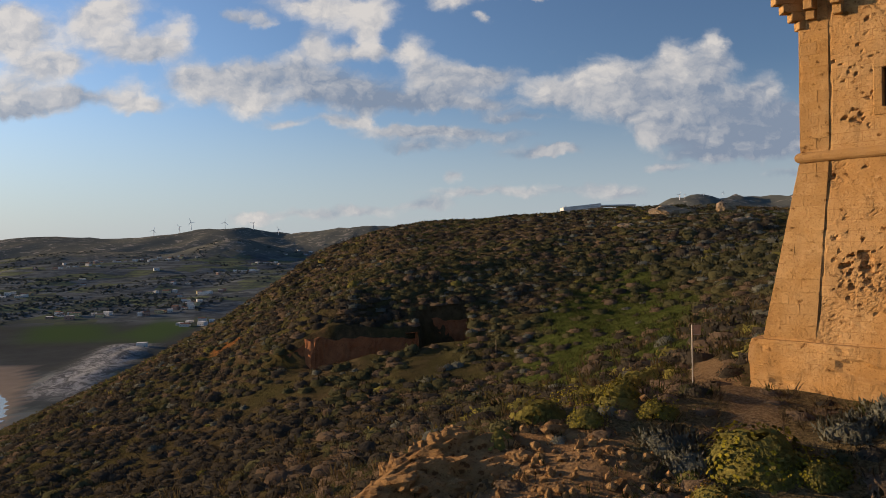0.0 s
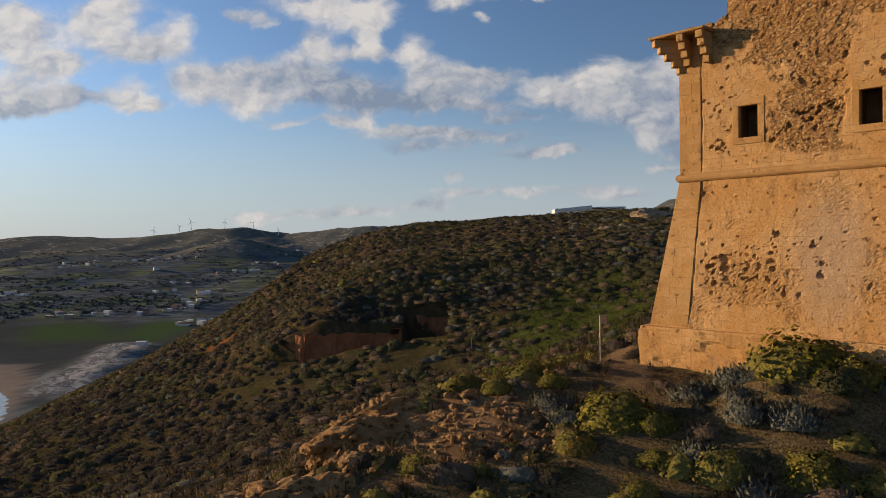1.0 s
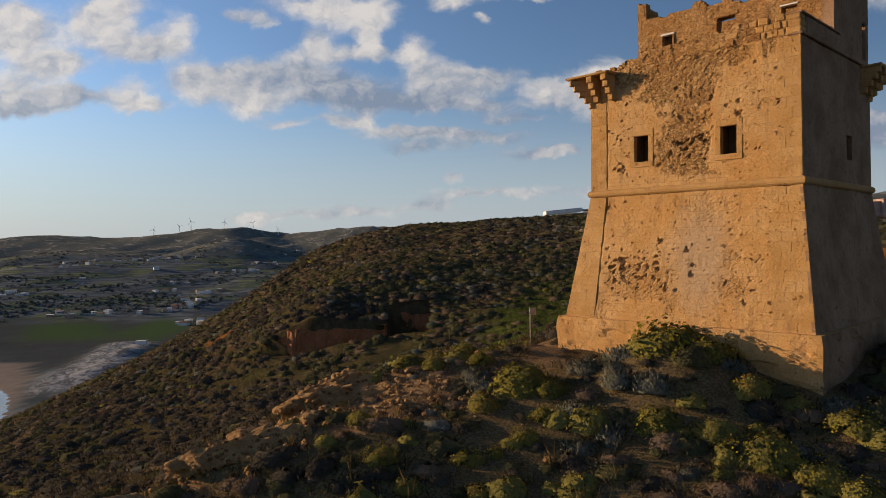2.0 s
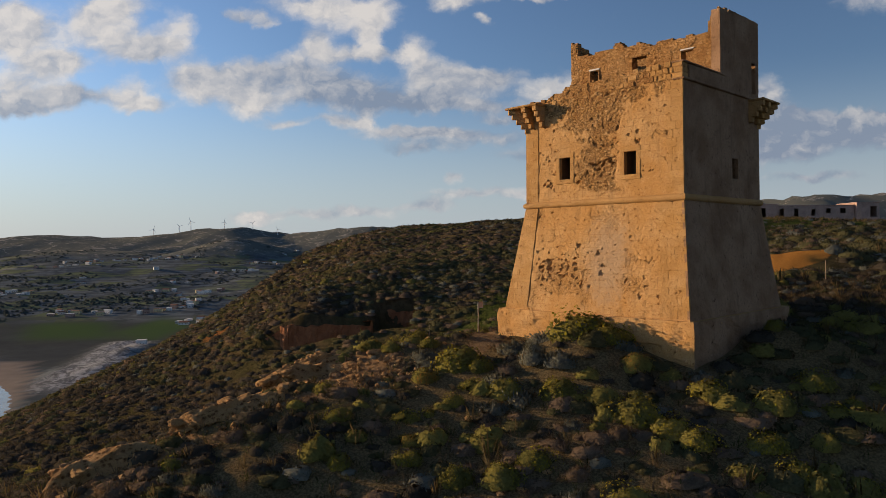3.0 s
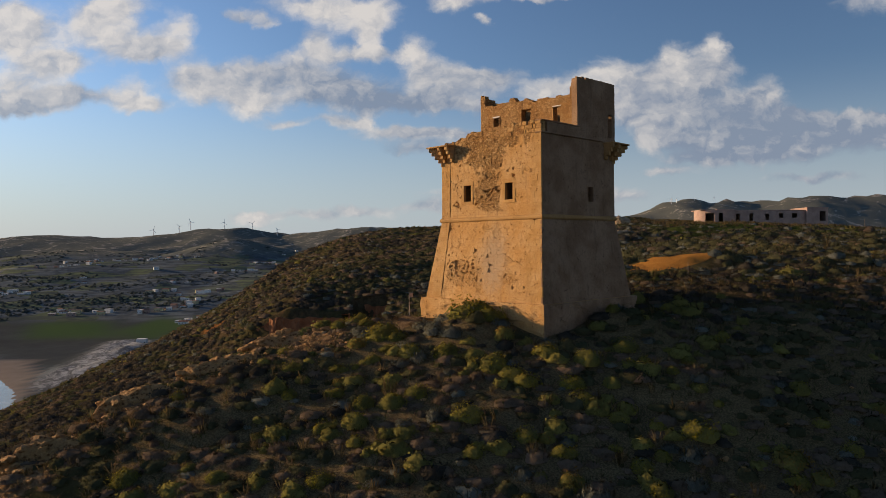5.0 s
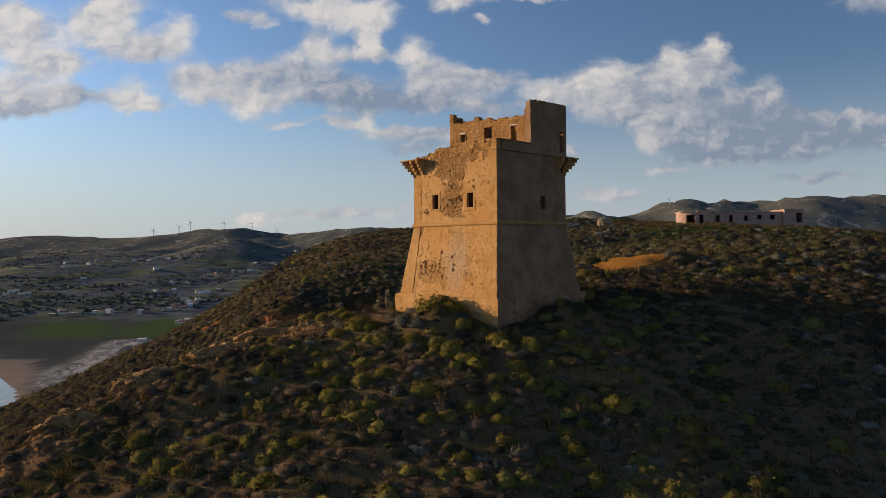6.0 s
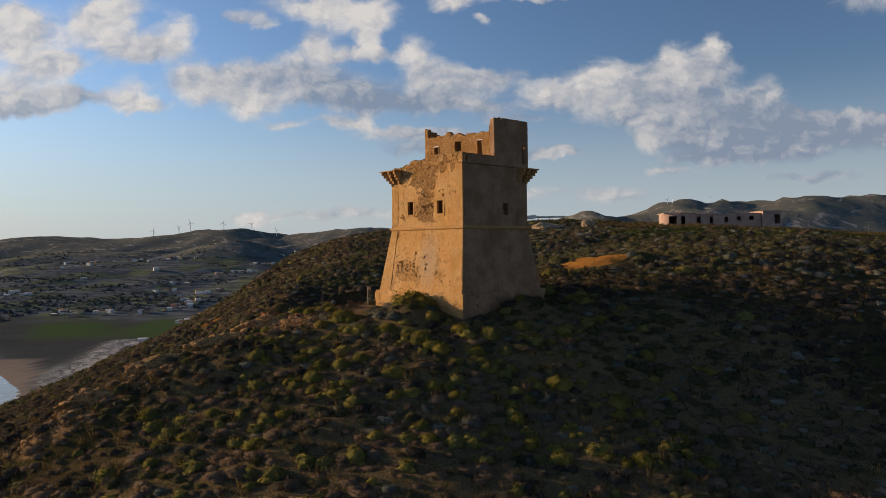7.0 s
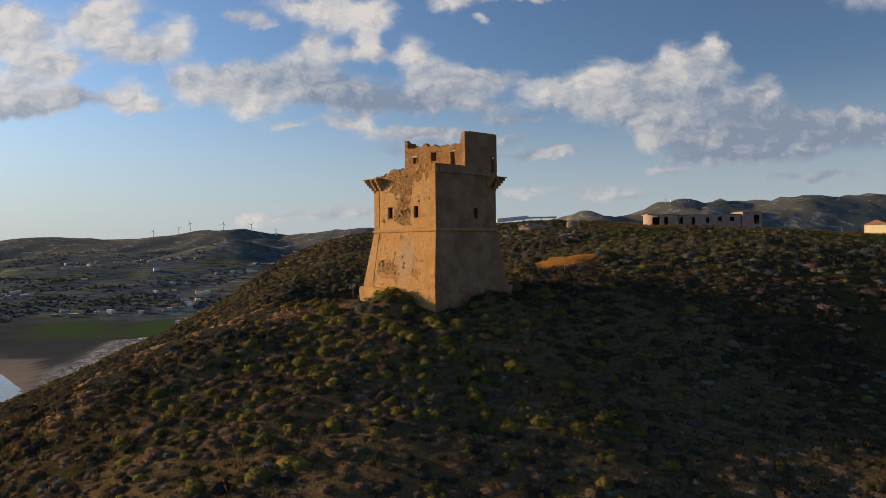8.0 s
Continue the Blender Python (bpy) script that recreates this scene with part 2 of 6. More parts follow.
def height(u, v, rough=True):
    """The lie of the land."""
    u, v = np.asarray(u, float), np.asarray(v, float)
    shape = np.broadcast(u, v).shape
    u, v = np.broadcast_to(u, shape).ravel(), np.broadcast_to(v, shape).ravel()
    inner = np.clip(u, -35, 100)
    rows = np.array([spline(PROFILE_U, r, inner) for r in PROFILE_Z])
    head = spline(PROFILE_V, rows, v)
    out = np.clip(-35 - u, 0, None)
    line = 5.4 + 0.41 * u - ease(v, 330, 700) * 70
    left = line + (head + 9.0) * np.exp(-out / 28)
    head = np.where(u < -35, left, head)
    head = head - np.clip(u - 100, 0, None) * np.where(v < 60, 0.05, 0.07)
    head = head - ease(v, 400, 650) * 60
    # the valley, the bay and the far hills
    floor = spline((380, 640, 720, 900, 1150, 1400, 1800, 2200, 2600, 3000), (-119.7, -119.4, -118.5, -115, -106, -92, -70, -50, -40, -28), v)
    ridge_left = spline((-2600, -2226, -2030, -1800, -1570, -1261, -1077, -900, -750, -380, 0), (38, 42, 64, 60, 44, 70, 86, 80, 64, 86, 70), u)
    ridge_right = spline((0, 300, 450, 545, 660, 925, 1200, 1500, 2600), (40, 70, 104, 84, 119, 136, 148, 138, 120), u)
    floor = floor + (ridge_left + 40) * np.exp(-((v - 3500) / 420) ** 2) * ease(u, 200, -100)
    floor = floor + (ridge_right + 55) * np.exp(-((v - 2000) / 330) ** 2) * ease(u, 60, 300)
    floor = floor + 75 * np.exp(-((u + 800) / 190) ** 2 - ((v - 2650) / 240) ** 2) + 26 * np.exp(-((u + 1300) / 300) ** 2 - ((v - 2700) / 200) ** 2)
    if rough:
        floor = floor + ease(v, 900, 1600) * (fbm(u / 260, v / 260, 5, 3) * 13 + fbm(u / 60, v / 60, 3, 8) * 4.0)
        floor = floor + ease(v, 2300, 2800) * ease(u, 200, -100) * (np.abs(fbm(u / 260, v / 260, 4, 23)) * -20 + 6)
        floor = floor + ease(v, 1500, 2000) * ease(u, 100, 400) * (np.abs(fbm(u / 150, v / 150, 4, 21)) * -30 + 8)
    shore = u - coast(v)
    floor = np.where(shore < 60, np.minimum(floor, SEA - 2.5 + np.clip(shore + 34, 0, 110) * 0.07), floor)
    slab = np.exp(-((u + 345 + (v - 620) * 0.2) / 30) ** 4) * ease(v, 590, 640) * ease(v, 900, 870)
    floor = floor + slab * (5 + 4 * fbm(u / 16, v / 16, 4, 88) + 2.0 * np.floor(2.0 * fbm(u / 40, v / 25, 3, 89)))
    top = np.maximum(head, floor)
    if rough:
        near = ease(v, 420, 300) * ease(u, -330, -250)
        top = top + near * (fbm(u / 21, v / 21, 3, 1) * 0.8 + fbm(u / 4.5, v / 4.5, 3, 2) * 0.26 + fbm(u / 1.6, v / 1.6, 2, 5) * 0.10)
    # the rocky rim of the knoll and the cutting in the hill
    rim = rim_side(u, v)
    edge = np.exp(-(rim / np.where(rim > 0, 6.0, 5.0)) ** 2) * ease(v, -3, 4) * ease(v, 26, 22)
    top = top + edge * (2.1 * ease(rim, -0.45, 0.35) - 0.6)
    top = top - 0.35 * np.exp(-((u - 9.0) / 3.2) ** 2 - ((v - 23.6) / 3.2) ** 2)
    top = top + 0.5 * np.exp(-((u - 19.8) / 3.2) ** 2 - ((v - 14.4) / 2.6) ** 2)
    top = top + 1.25 * np.exp(-((u - 14.2) / 3.0) ** 2 - ((v - 17.0) / 2.4) ** 2)
    top = top + 1.7 * np.exp(-((u - 26.0) / 3.4) ** 2 - ((v - 18.0) / 3.0) ** 2)
    top = top + 1.5 * np.exp(-((u - 39) / 8) ** 2 - ((v - 46.5) / 4.5) ** 2)
    pit = ease(u, -20.5, -18) * ease(u, 2.6, 1.6) * ease(v, 79.5, 81.5) * ease(v, 85.2, 84.7)
    pit = np.maximum(pit, ease(u, -3.7, -3.3) * ease(u, 2.5, 2.1) * ease(v, 79.5, 81.5) * ease(v, 90.6, 90.1))
    pit = np.maximum(pit, ease(u, -23, -21) * ease(u, -17.0, -17.6) * ease(v, 80.5, 82.5) * ease(v, 85.6, 85.2))
    top = top + 2.0 * ease(u, -7, -15) * ease(u, -24, -17) * ease(v, 83.4, 84.6) * ease(v, 104, 91)
    top = top * (1 - pit) + np.minimum(top, -9.2) * pit
    top = np.maximum(top, SEA - 3)
    return top.reshape(shape)


RIM = ((0, 4, 7, 10.5, 12.5, 14, 16, 18, 20, 21.5, 23), (-14.5, -12.3, -10.2, -7.8, -5.6, -3.6, -2.0, -1.7, -1.0, 0.8, 3.5))


def rim_side(u, v):
    """Metres to the right of the rocky rim's line."""
    return (u - np.interp(v, *RIM)) * 0.75


def ground_z(x, y):
    u, v = across(x, y)
    return float(height(np.array([u]), np.array([v]))[0])


def mesh_of(name, verts, faces, smooth=False, sizes=None):
    """A mesh from arrays; faces: rows of equal length, or a flat list with sizes."""
    me = bpy.data.meshes.new(name)
    verts = np.asarray(verts, np.float32)
    if sizes is None:
        faces = np.asarray(faces, np.int32)
        sizes = np.full(len(faces), faces.shape[1], np.int32)
    flat = np.asarray(faces, np.int32).ravel()
    me.vertices.add(len(verts))
    me.vertices.foreach_set("co", verts.ravel())
    me.loops.add(len(flat))
    me.loops.foreach_set("vertex_index", flat)
    me.polygons.add(len(sizes))
    me.polygons.foreach_set("loop_start", np.concatenate(([0], np.cumsum(sizes)[:-1])).astype(np.int32))
    me.polygons.foreach_set("use_smooth", np.full(len(sizes), smooth))
    me.update(calc_edges=True)
    me.validate()
    return me


def under(ob, parent):
    """Makes ob, built in world places, a part of parent."""
    bpy.context.view_layer.update()
    ob.parent = parent
    ob.matrix_parent_inverse = parent.matrix_basis.inverted() if parent.parent is None else (parent.parent.matrix_basis @ parent.matrix_basis).inverted()
    return ob


def part(name, bm, material, parent=None, label="", smooth=False):
    """One mesh object from a bmesh, a mesh or a pair of verts and faces, under a thing or a part."""
    if isinstance(bm, bmesh.types.BMesh):
        me = bpy.data.meshes.new(name)
        bm.to_mesh(me)
        bm.free()
        if smooth:
            me.polygons.foreach_set("use_smooth", np.full(len(me.polygons), True))
    elif isinstance(bm, bpy.types.Mesh):
        me = bm
    else:
        me = mesh_of(name, bm[0], bm[1], smooth)
    if material and not me.materials:
        me.materials.append(material)
    ob = new(name, me)
    if parent is not None:
        ob.parent = parent
    if label:
        tagged(ob, label)
    return ob


def box(x0, x1, y0, y1, z0, z1, bevel=0.0, jitter=0.0, bm=None, rng=random):
    """A block, with worn edges where bevel is given."""
    own = bm is None
    bm = bmesh.new() if own else bm
    made = bmesh.ops.create_cube(bm, size=1.0)["verts"]
    for v in made:
        v.co = Vector((x0 + (v.co.x + 0.5) * (x1 - x0), y0 + (v.co.y + 0.5) * (y1 - y0), z0 + (v.co.z + 0.5) * (z1 - z0)))
        if jitter:
            v.co += Vector((rng.uniform(-1, 1), rng.uniform(-1, 1), rng.uniform(-1, 1))) * jitter
    if bevel:
        edges = list({e for v in made for e in v.link_edges})
        bmesh.ops.bevel(bm, geom=edges, offset=bevel, segments=1, affect="EDGES")
    return bm


def thing(name, x, y, z, label, category, group="", kind=""):
    ob = new(name)
    ob.matrix_basis = pose(x, y, z)
    ob.empty_display_size = 0.2
    return tagged(ob, label, category, group, kind)


# ---- materials ----
def material(name, rough=0.9, metal=0.0):
    m = bpy.data.materials.new(name)
    m.use_nodes = True
    t = m.node_tree
    shader = t.nodes["Principled BSDF"]
    shader.inputs["Roughness"].default_value = rough
    shader.inputs["Metallic"].default_value = metal
    shader.inputs["Specular IOR Level"].default_value = 0.25
    return m, t, shader


def place_of(t):
    return node(t, "ShaderNodeNewGeometry").outputs["Position"]


def relief(t, shader, amount, strength, distance):
    b = node(t, "ShaderNodeBump", {"Height": amount, "Strength": strength, "Distance": distance})
    t.links.new(b.outputs[0], shader.inputs["Normal"])


def plain(name, color, rough=0.85, spread=0.25, scale=3.0, bump=0.3, metal=0.0, each=0.0):
    """A matt surface with variation at two scales."""
    m, t, s = material(name, rough, metal)
    p = place_of(t)
    a, b = grain(t, p, scale, 5), grain(t, p, scale * 9, 3)
    dark = tuple(c * (1 - spread) for c in color) + (1,)
    light = tuple(min(1, c * (1 + spread)) for c in color) + (1,)
    mix = calc(t, "ADD", calc(t, "MULTIPLY", a, 0.65), calc(t, "MULTIPLY", b, 0.35))
    if each:
        r = node(t, "ShaderNodeObjectInfo").outputs["Random"]
        mix = calc(t, "ADD", mix, calc(t, "MULTIPLY", calc(t, "SUBTRACT", r, 0.5), each))
    t.links.new(blend(t, span(t, mix, 0.3, 0.7), dark, light), s.inputs["Base Color"])
    relief(t, s, b, bump, 0.03)
    return m


def masonry(name, base, pale, dark, grey_patch=False, each=0.0, deep=0.07, pitted=0.0, rubble=False):
    """Weathered golden limestone with stains, grain and faint coursing."""
    m, t, s = material(name, 0.95)
    s.inputs["Specular IOR Level"].default_value = 0.08
    p = place_of(t)
    big, mid, fine = grain(t, p, 0.55, 4, 0.6), grain(t, p, 2.6, 8, 0.72, 0.3), grain(t, p, 13, 6, 0.75)
    col = blend(t, span(t, big, 0.35, 0.68), (*base, 1), (*pale, 1))
    col = blend(t, calc(t, "MULTIPLY", span(t, mid, 0.52, 0.75), 0.75), col, (*dark, 1))
    col = blend(t, calc(t, "MULTIPLY", span(t, fine, 0.52, 0.66), 0.6), col, tuple(c * 0.62 for c in dark) + (1,))
    streak = node(t, "ShaderNodeVectorMath", {0: p, 1: (2.2, 2.2, 0.22)}, operation="MULTIPLY").outputs[0]
    col = blend(t, calc(t, "MULTIPLY", span(t, grain(t, streak, 1.0, 5, 0.6), 0.55, 0.72), 0.35), col, (0.11, 0.072, 0.040, 1))
    if grey_patch:
        off = node(t, "ShaderNodeVectorMath", {0: p, 1: (5.2, -0.3, -5.0)}, operation="ADD").outputs[0]
        off = node(t, "ShaderNodeVectorMath", {0: off, 1: (0.62, 0.2, 0.36)}, operation="MULTIPLY").outputs[0]
        far = node(t, "ShaderNodeVectorMath", {0: off}, operation="LENGTH").outputs["Value"]
        far = calc(t, "ADD", far, calc(t, "MULTIPLY", calc(t, "SUBTRACT", mid, 0.5), 1.6))
        col = blend(t, calc(t, "MULTIPLY", span(t, far, 1.25, 0.3), 0.75), col, (0.33, 0.24, 0.155, 1))
    if grey_patch or rubble:
        bare = 0.8 if rubble else node(t, "ShaderNodeAttribute", attribute_name="bare").outputs["Fac"]
        vor = node(t, "ShaderNodeTexVoronoi", {"Vector": node(t, "ShaderNodeVectorMath", {0: p, 1: (5.8, 5.8, 8.4)}, operation="MULTIPLY").outputs[0], "Scale": 1.0})
        one = node(t, "ShaderNodeSeparateXYZ", {0: vor.outputs["Color"]}).outputs["X"]
        stones = blend(t, span(t, one, 0.15, 0.55), (0.21, 0.105, 0.040, 1), (0.33, 0.185, 0.068, 1))
        stones = blend(t, span(t, one, 0.7, 0.95), stones, (0.42, 0.27, 0.125, 1))
        joints = node(t, "ShaderNodeTexVoronoi", {"Vector": node(t, "ShaderNodeVectorMath", {0: p, 1: (5.8, 5.8, 8.4)}, operation="MULTIPLY").outputs[0], "Scale": 1.0})
        joints.feature = "DISTANCE_TO_EDGE"
        gap = span(t, calc(t, "ADD", joints.outputs["Distance"], calc(t, "MULTIPLY", calc(t, "SUBTRACT", fine, 0.5), 0.25)), 0.10, 0.01)
        stones = blend(t, calc(t, "MULTIPLY", gap, 0.7), stones, (0.085, 0.040, 0.016, 1))
        col = blend(t, calc(t, "MULTIPLY", bare, 0.62), col, stones)
        # squared courses showing faintly through the worn plaster
        flat_p = node(t, "ShaderNodeSeparateXYZ", {0: p})
        wall_p = node(t, "ShaderNodeCombineXYZ", {0: calc(t, "ADD", flat_p.outputs["X"], flat_p.outputs["Y"]), 1: calc(t, "MULTIPLY_ADD", mid, 0.10, flat_p.outputs["Z"]), 2: 0.0}).outputs[0]
        courses = node(t, "ShaderNodeTexBrick", {"Vector": wall_p, "Color1": (0.0, 0.0, 0.0, 1), "Color2": (1.0, 1.0, 1.0, 1), "Mortar": (0.5, 0.5, 0.5, 1), "Scale": 1.0, "Mortar Size": 0.012, "Mortar Smooth": 0.5, "Brick Width": 0.72, "Row Height": 0.36})
        worn = calc(t, "MULTIPLY", span(t, big, 0.38, 0.6), calc(t, "SUBTRACT", 1.0, bare))
        one_block = node(t, "ShaderNodeSeparateXYZ", {0: courses.outputs["Color"]}).outputs["X"]
        col = blend(t, calc(t, "MULTIPLY", worn, calc(t, "MULTIPLY", one_block, 0.22)), col, (*dark, 1))
        col = blend(t, calc(t, "MULTIPLY", worn, calc(t, "MULTIPLY", courses.outputs["Fac"], 0.45)), col, (dark[0] * 0.6, dark[1] * 0.55, dark[2] * 0.5, 1))
    # small pits and pale flakes in the weathered face
    pit = node(t, "ShaderNodeTexVoronoi", {"Vector": node(t, "ShaderNodeVectorMath", {0: p, 1: (3.4, 3.4, 4.6)}, operation="MULTIPLY").outputs[0], "Scale": 1.0})
    hole = calc(t, "MULTIPLY", span(t, calc(t, "ADD", pit.outputs["Distance"], calc(t, "MULTIPLY", calc(t, "SUBTRACT", fine, 0.5), 1.2)), 0.26 + pitted, 0.14 + pitted), span(t, mid, 0.50 - pitted * 1.6, 0.62 - pitted * 1.6))
    col = blend(t, calc(t, "MULTIPLY", hole, 0.85), col, (dark[0] * 0.5, dark[1] * 0.42, dark[2] * 0.40, 1))
    flake = span(t, grain(t, p, 5.5, 7, 0.75, 0.6), 0.56, 0.66)
    col = blend(t, calc(t, "MULTIPLY", flake, 0.45), col, tuple(min(1, c * 1.18 + 0.02) for c in pale) + (1,))
    if each:
        r = node(t, "ShaderNodeObjectInfo").outputs["Random"]
        col = blend(t, calc(t, "MULTIPLY", r, each), col, (*dark, 1))
        col = blend(t, calc(t, "MULTIPLY", span(t, r, 0.75, 1.0), 0.4), col, (*pale, 1))
    t.links.new(col, s.inputs["Base Color"])
    rel = calc(t, "SUBTRACT", calc(t, "ADD", calc(t, "MULTIPLY", fine, 0.9), mid), calc(t, "MULTIPLY", hole, 0.7))
    if grey_patch or rubble:
        rel = calc(t, "SUBTRACT", rel, calc(t, "MULTIPLY", calc(t, "MULTIPLY", gap, bare), 0.9))
    relief(t, s, rel, 1.0, deep)
    return m


def foliage(name, low, high, tip=None, rough=0.75):
    """Small leaves, each of its own tone, in patches."""
    m, t, s = material(name, rough)
    s.inputs["Specular IOR Level"].default_value = 0.0
    r = node(t, "ShaderNodeNewGeometry").outputs["Random Per Island"]
    own = node(t, "ShaderNodeObjectInfo").outputs["Random"]
    p = place_of(t)
    patch = grain(t, p, 0.55, 3)
    fine = grain(t, p, 9.0, 3, 0.6)
    k = calc(t, "ADD", calc(t, "MULTIPLY", r, 0.42), calc(t, "MULTIPLY", span(t, patch, 0.3, 0.7), 0.26))
    k = calc(t, "ADD", k, calc(t, "MULTIPLY", span(t, fine, 0.3, 0.7), 0.28))
    k = calc(t, "ADD", k, calc(t, "MULTIPLY", own, 0.2))
    col = blend(t, k, (*low, 1), (*high, 1))
    if tip:
        col = blend(t, span(t, r, 0.78, 0.9), col, (*tip, 1))
    t.links.new(col, s.inputs["Base Color"])
    relief(t, s, fine, 0.8, 0.10)
    through_leaf = node(t, "ShaderNodeBsdfTranslucent", {"Color": col})
    both = node(t, "ShaderNodeMixShader", {0: 0.22, 1: s.outputs[0], 2: through_leaf.outputs[0]})
    t.links.new(both.outputs[0], t.nodes["Material Output"].inputs["Surface"])
    return m


STONE = masonry("golden_limestone_plaster", (0.395, 0.216, 0.076), (0.46, 0.285, 0.125), (0.275, 0.135, 0.046), grey_patch=True, deep=0.05)
QUOIN = masonry("limestone_ashlar", (0.385, 0.215, 0.075), (0.455, 0.280, 0.120), (0.255, 0.134, 0.046), each=0.5, deep=0.05)
RUBBLE = masonry("broken_rubble_stone", (0.40, 0.212, 0.074), (0.50, 0.305, 0.13), (0.23, 0.105, 0.038), each=0.45, rubble=True)
# darker copy of the limestone: shade of the east side put into the colour
SHADE_STONE = masonry("shaded_side_limestone", (0.235, 0.138, 0.076), (0.330, 0.208, 0.124), (0.140, 0.082, 0.046))
ROCK = masonry("orange_calcarenite_rock", (0.43, 0.245, 0.095), (0.52, 0.32, 0.145), (0.23, 0.118, 0.044), each=0.3, deep=0.25, pitted=0.08)
PALE_ROCK = masonry("pale_crest_limestone", (0.34, 0.25, 0.155), (0.44, 0.34, 0.23), (0.17, 0.12, 0.075), deep=0.25, pitted=0.08)
EARTH = masonry("red_earth", (0.21, 0.082, 0.036), (0.27, 0.115, 0.052), (0.12, 0.047, 0.021))
WOOD = plain("grey_weathered_wood", (0.22, 0.17, 0.12), 0.85, 0.3, 8)
BOARD = plain("brown_sign_board", (0.30, 0.21, 0.14), 0.7, 0.2, 6)
METAL = plain("dull_galvanised_steel", (0.30, 0.28, 0.25), 0.5, 0.15, 6, 0.1, 0.6)
# dark tone standing in for the lack of light inside the windows
DARKNESS = plain("unlit_interior_tone", (0.10, 0.065, 0.035), 0.95, 0.3, 1.5)
CONCRETE = plain("bare_pinkish_concrete", (0.33, 0.225, 0.180), 0.9, 0.2, 0.8)
WHITE = plain("white_limewash", (0.58, 0.57, 0.54), 0.85, 0.15, 0.6)
CREAM = plain("cream_house_paint", (0.46, 0.40, 0.24), 0.85, 0.12, 0.6)
TILE = plain("terracotta_roof", (0.17, 0.085, 0.055), 0.85, 0.25, 1.5)
GLASS_DARK = plain("dark_window_glass", (0.02, 0.022, 0.025), 0.2, 0.2, 2, 0.0)
BLADE = plain("white_turbine_paint", (0.75, 0.75, 0.75), 0.5, 0.05, 0.5, 0.0)
LEAF_DARK = foliage("dark_scrub_leaves", (0.033, 0.028, 0.020), (0.086, 0.073, 0.053))
LEAF_OLIVE = foliage("olive_scrub_leaves", (0.042, 0.040, 0.018), (0.112, 0.104, 0.050))
LEAF_BRIGHT = foliage("fresh_spurge_leaves", (0.065, 0.058, 0.018), (0.232, 0.200, 0.054))
LEAF_GREY = foliage("grey_wormwood_leaves", (0.074, 0.074, 0.058), (0.192, 0.190, 0.142))
LEAF_BROWN = foliage("dry_brown_twigs", (0.085, 0.060, 0.038), (0.190, 0.136, 0.088))
FLOWER = foliage("yellow_spurge_flowers", (0.163, 0.141, 0.017), (0.283, 0.234, 0.028))
FLOWER_RUST = foliage("rusty_flower_heads", (0.187, 0.106, 0.024), (0.324, 0.187, 0.042))
GRASS = foliage("green_grass_blades", (0.036, 0.045, 0.014), (0.090, 0.100, 0.034))
STRAW = foliage("straw_grass_blades", (0.1105, 0.0806, 0.0364), (0.2210, 0.1625, 0.0780))
# blue-grey leaves: haze of the distance mixed into the colour
TREE_FAR = foliage("hazed_far_tree_leaves", (0.050, 0.060, 0.055), (0.095, 0.108, 0.092))


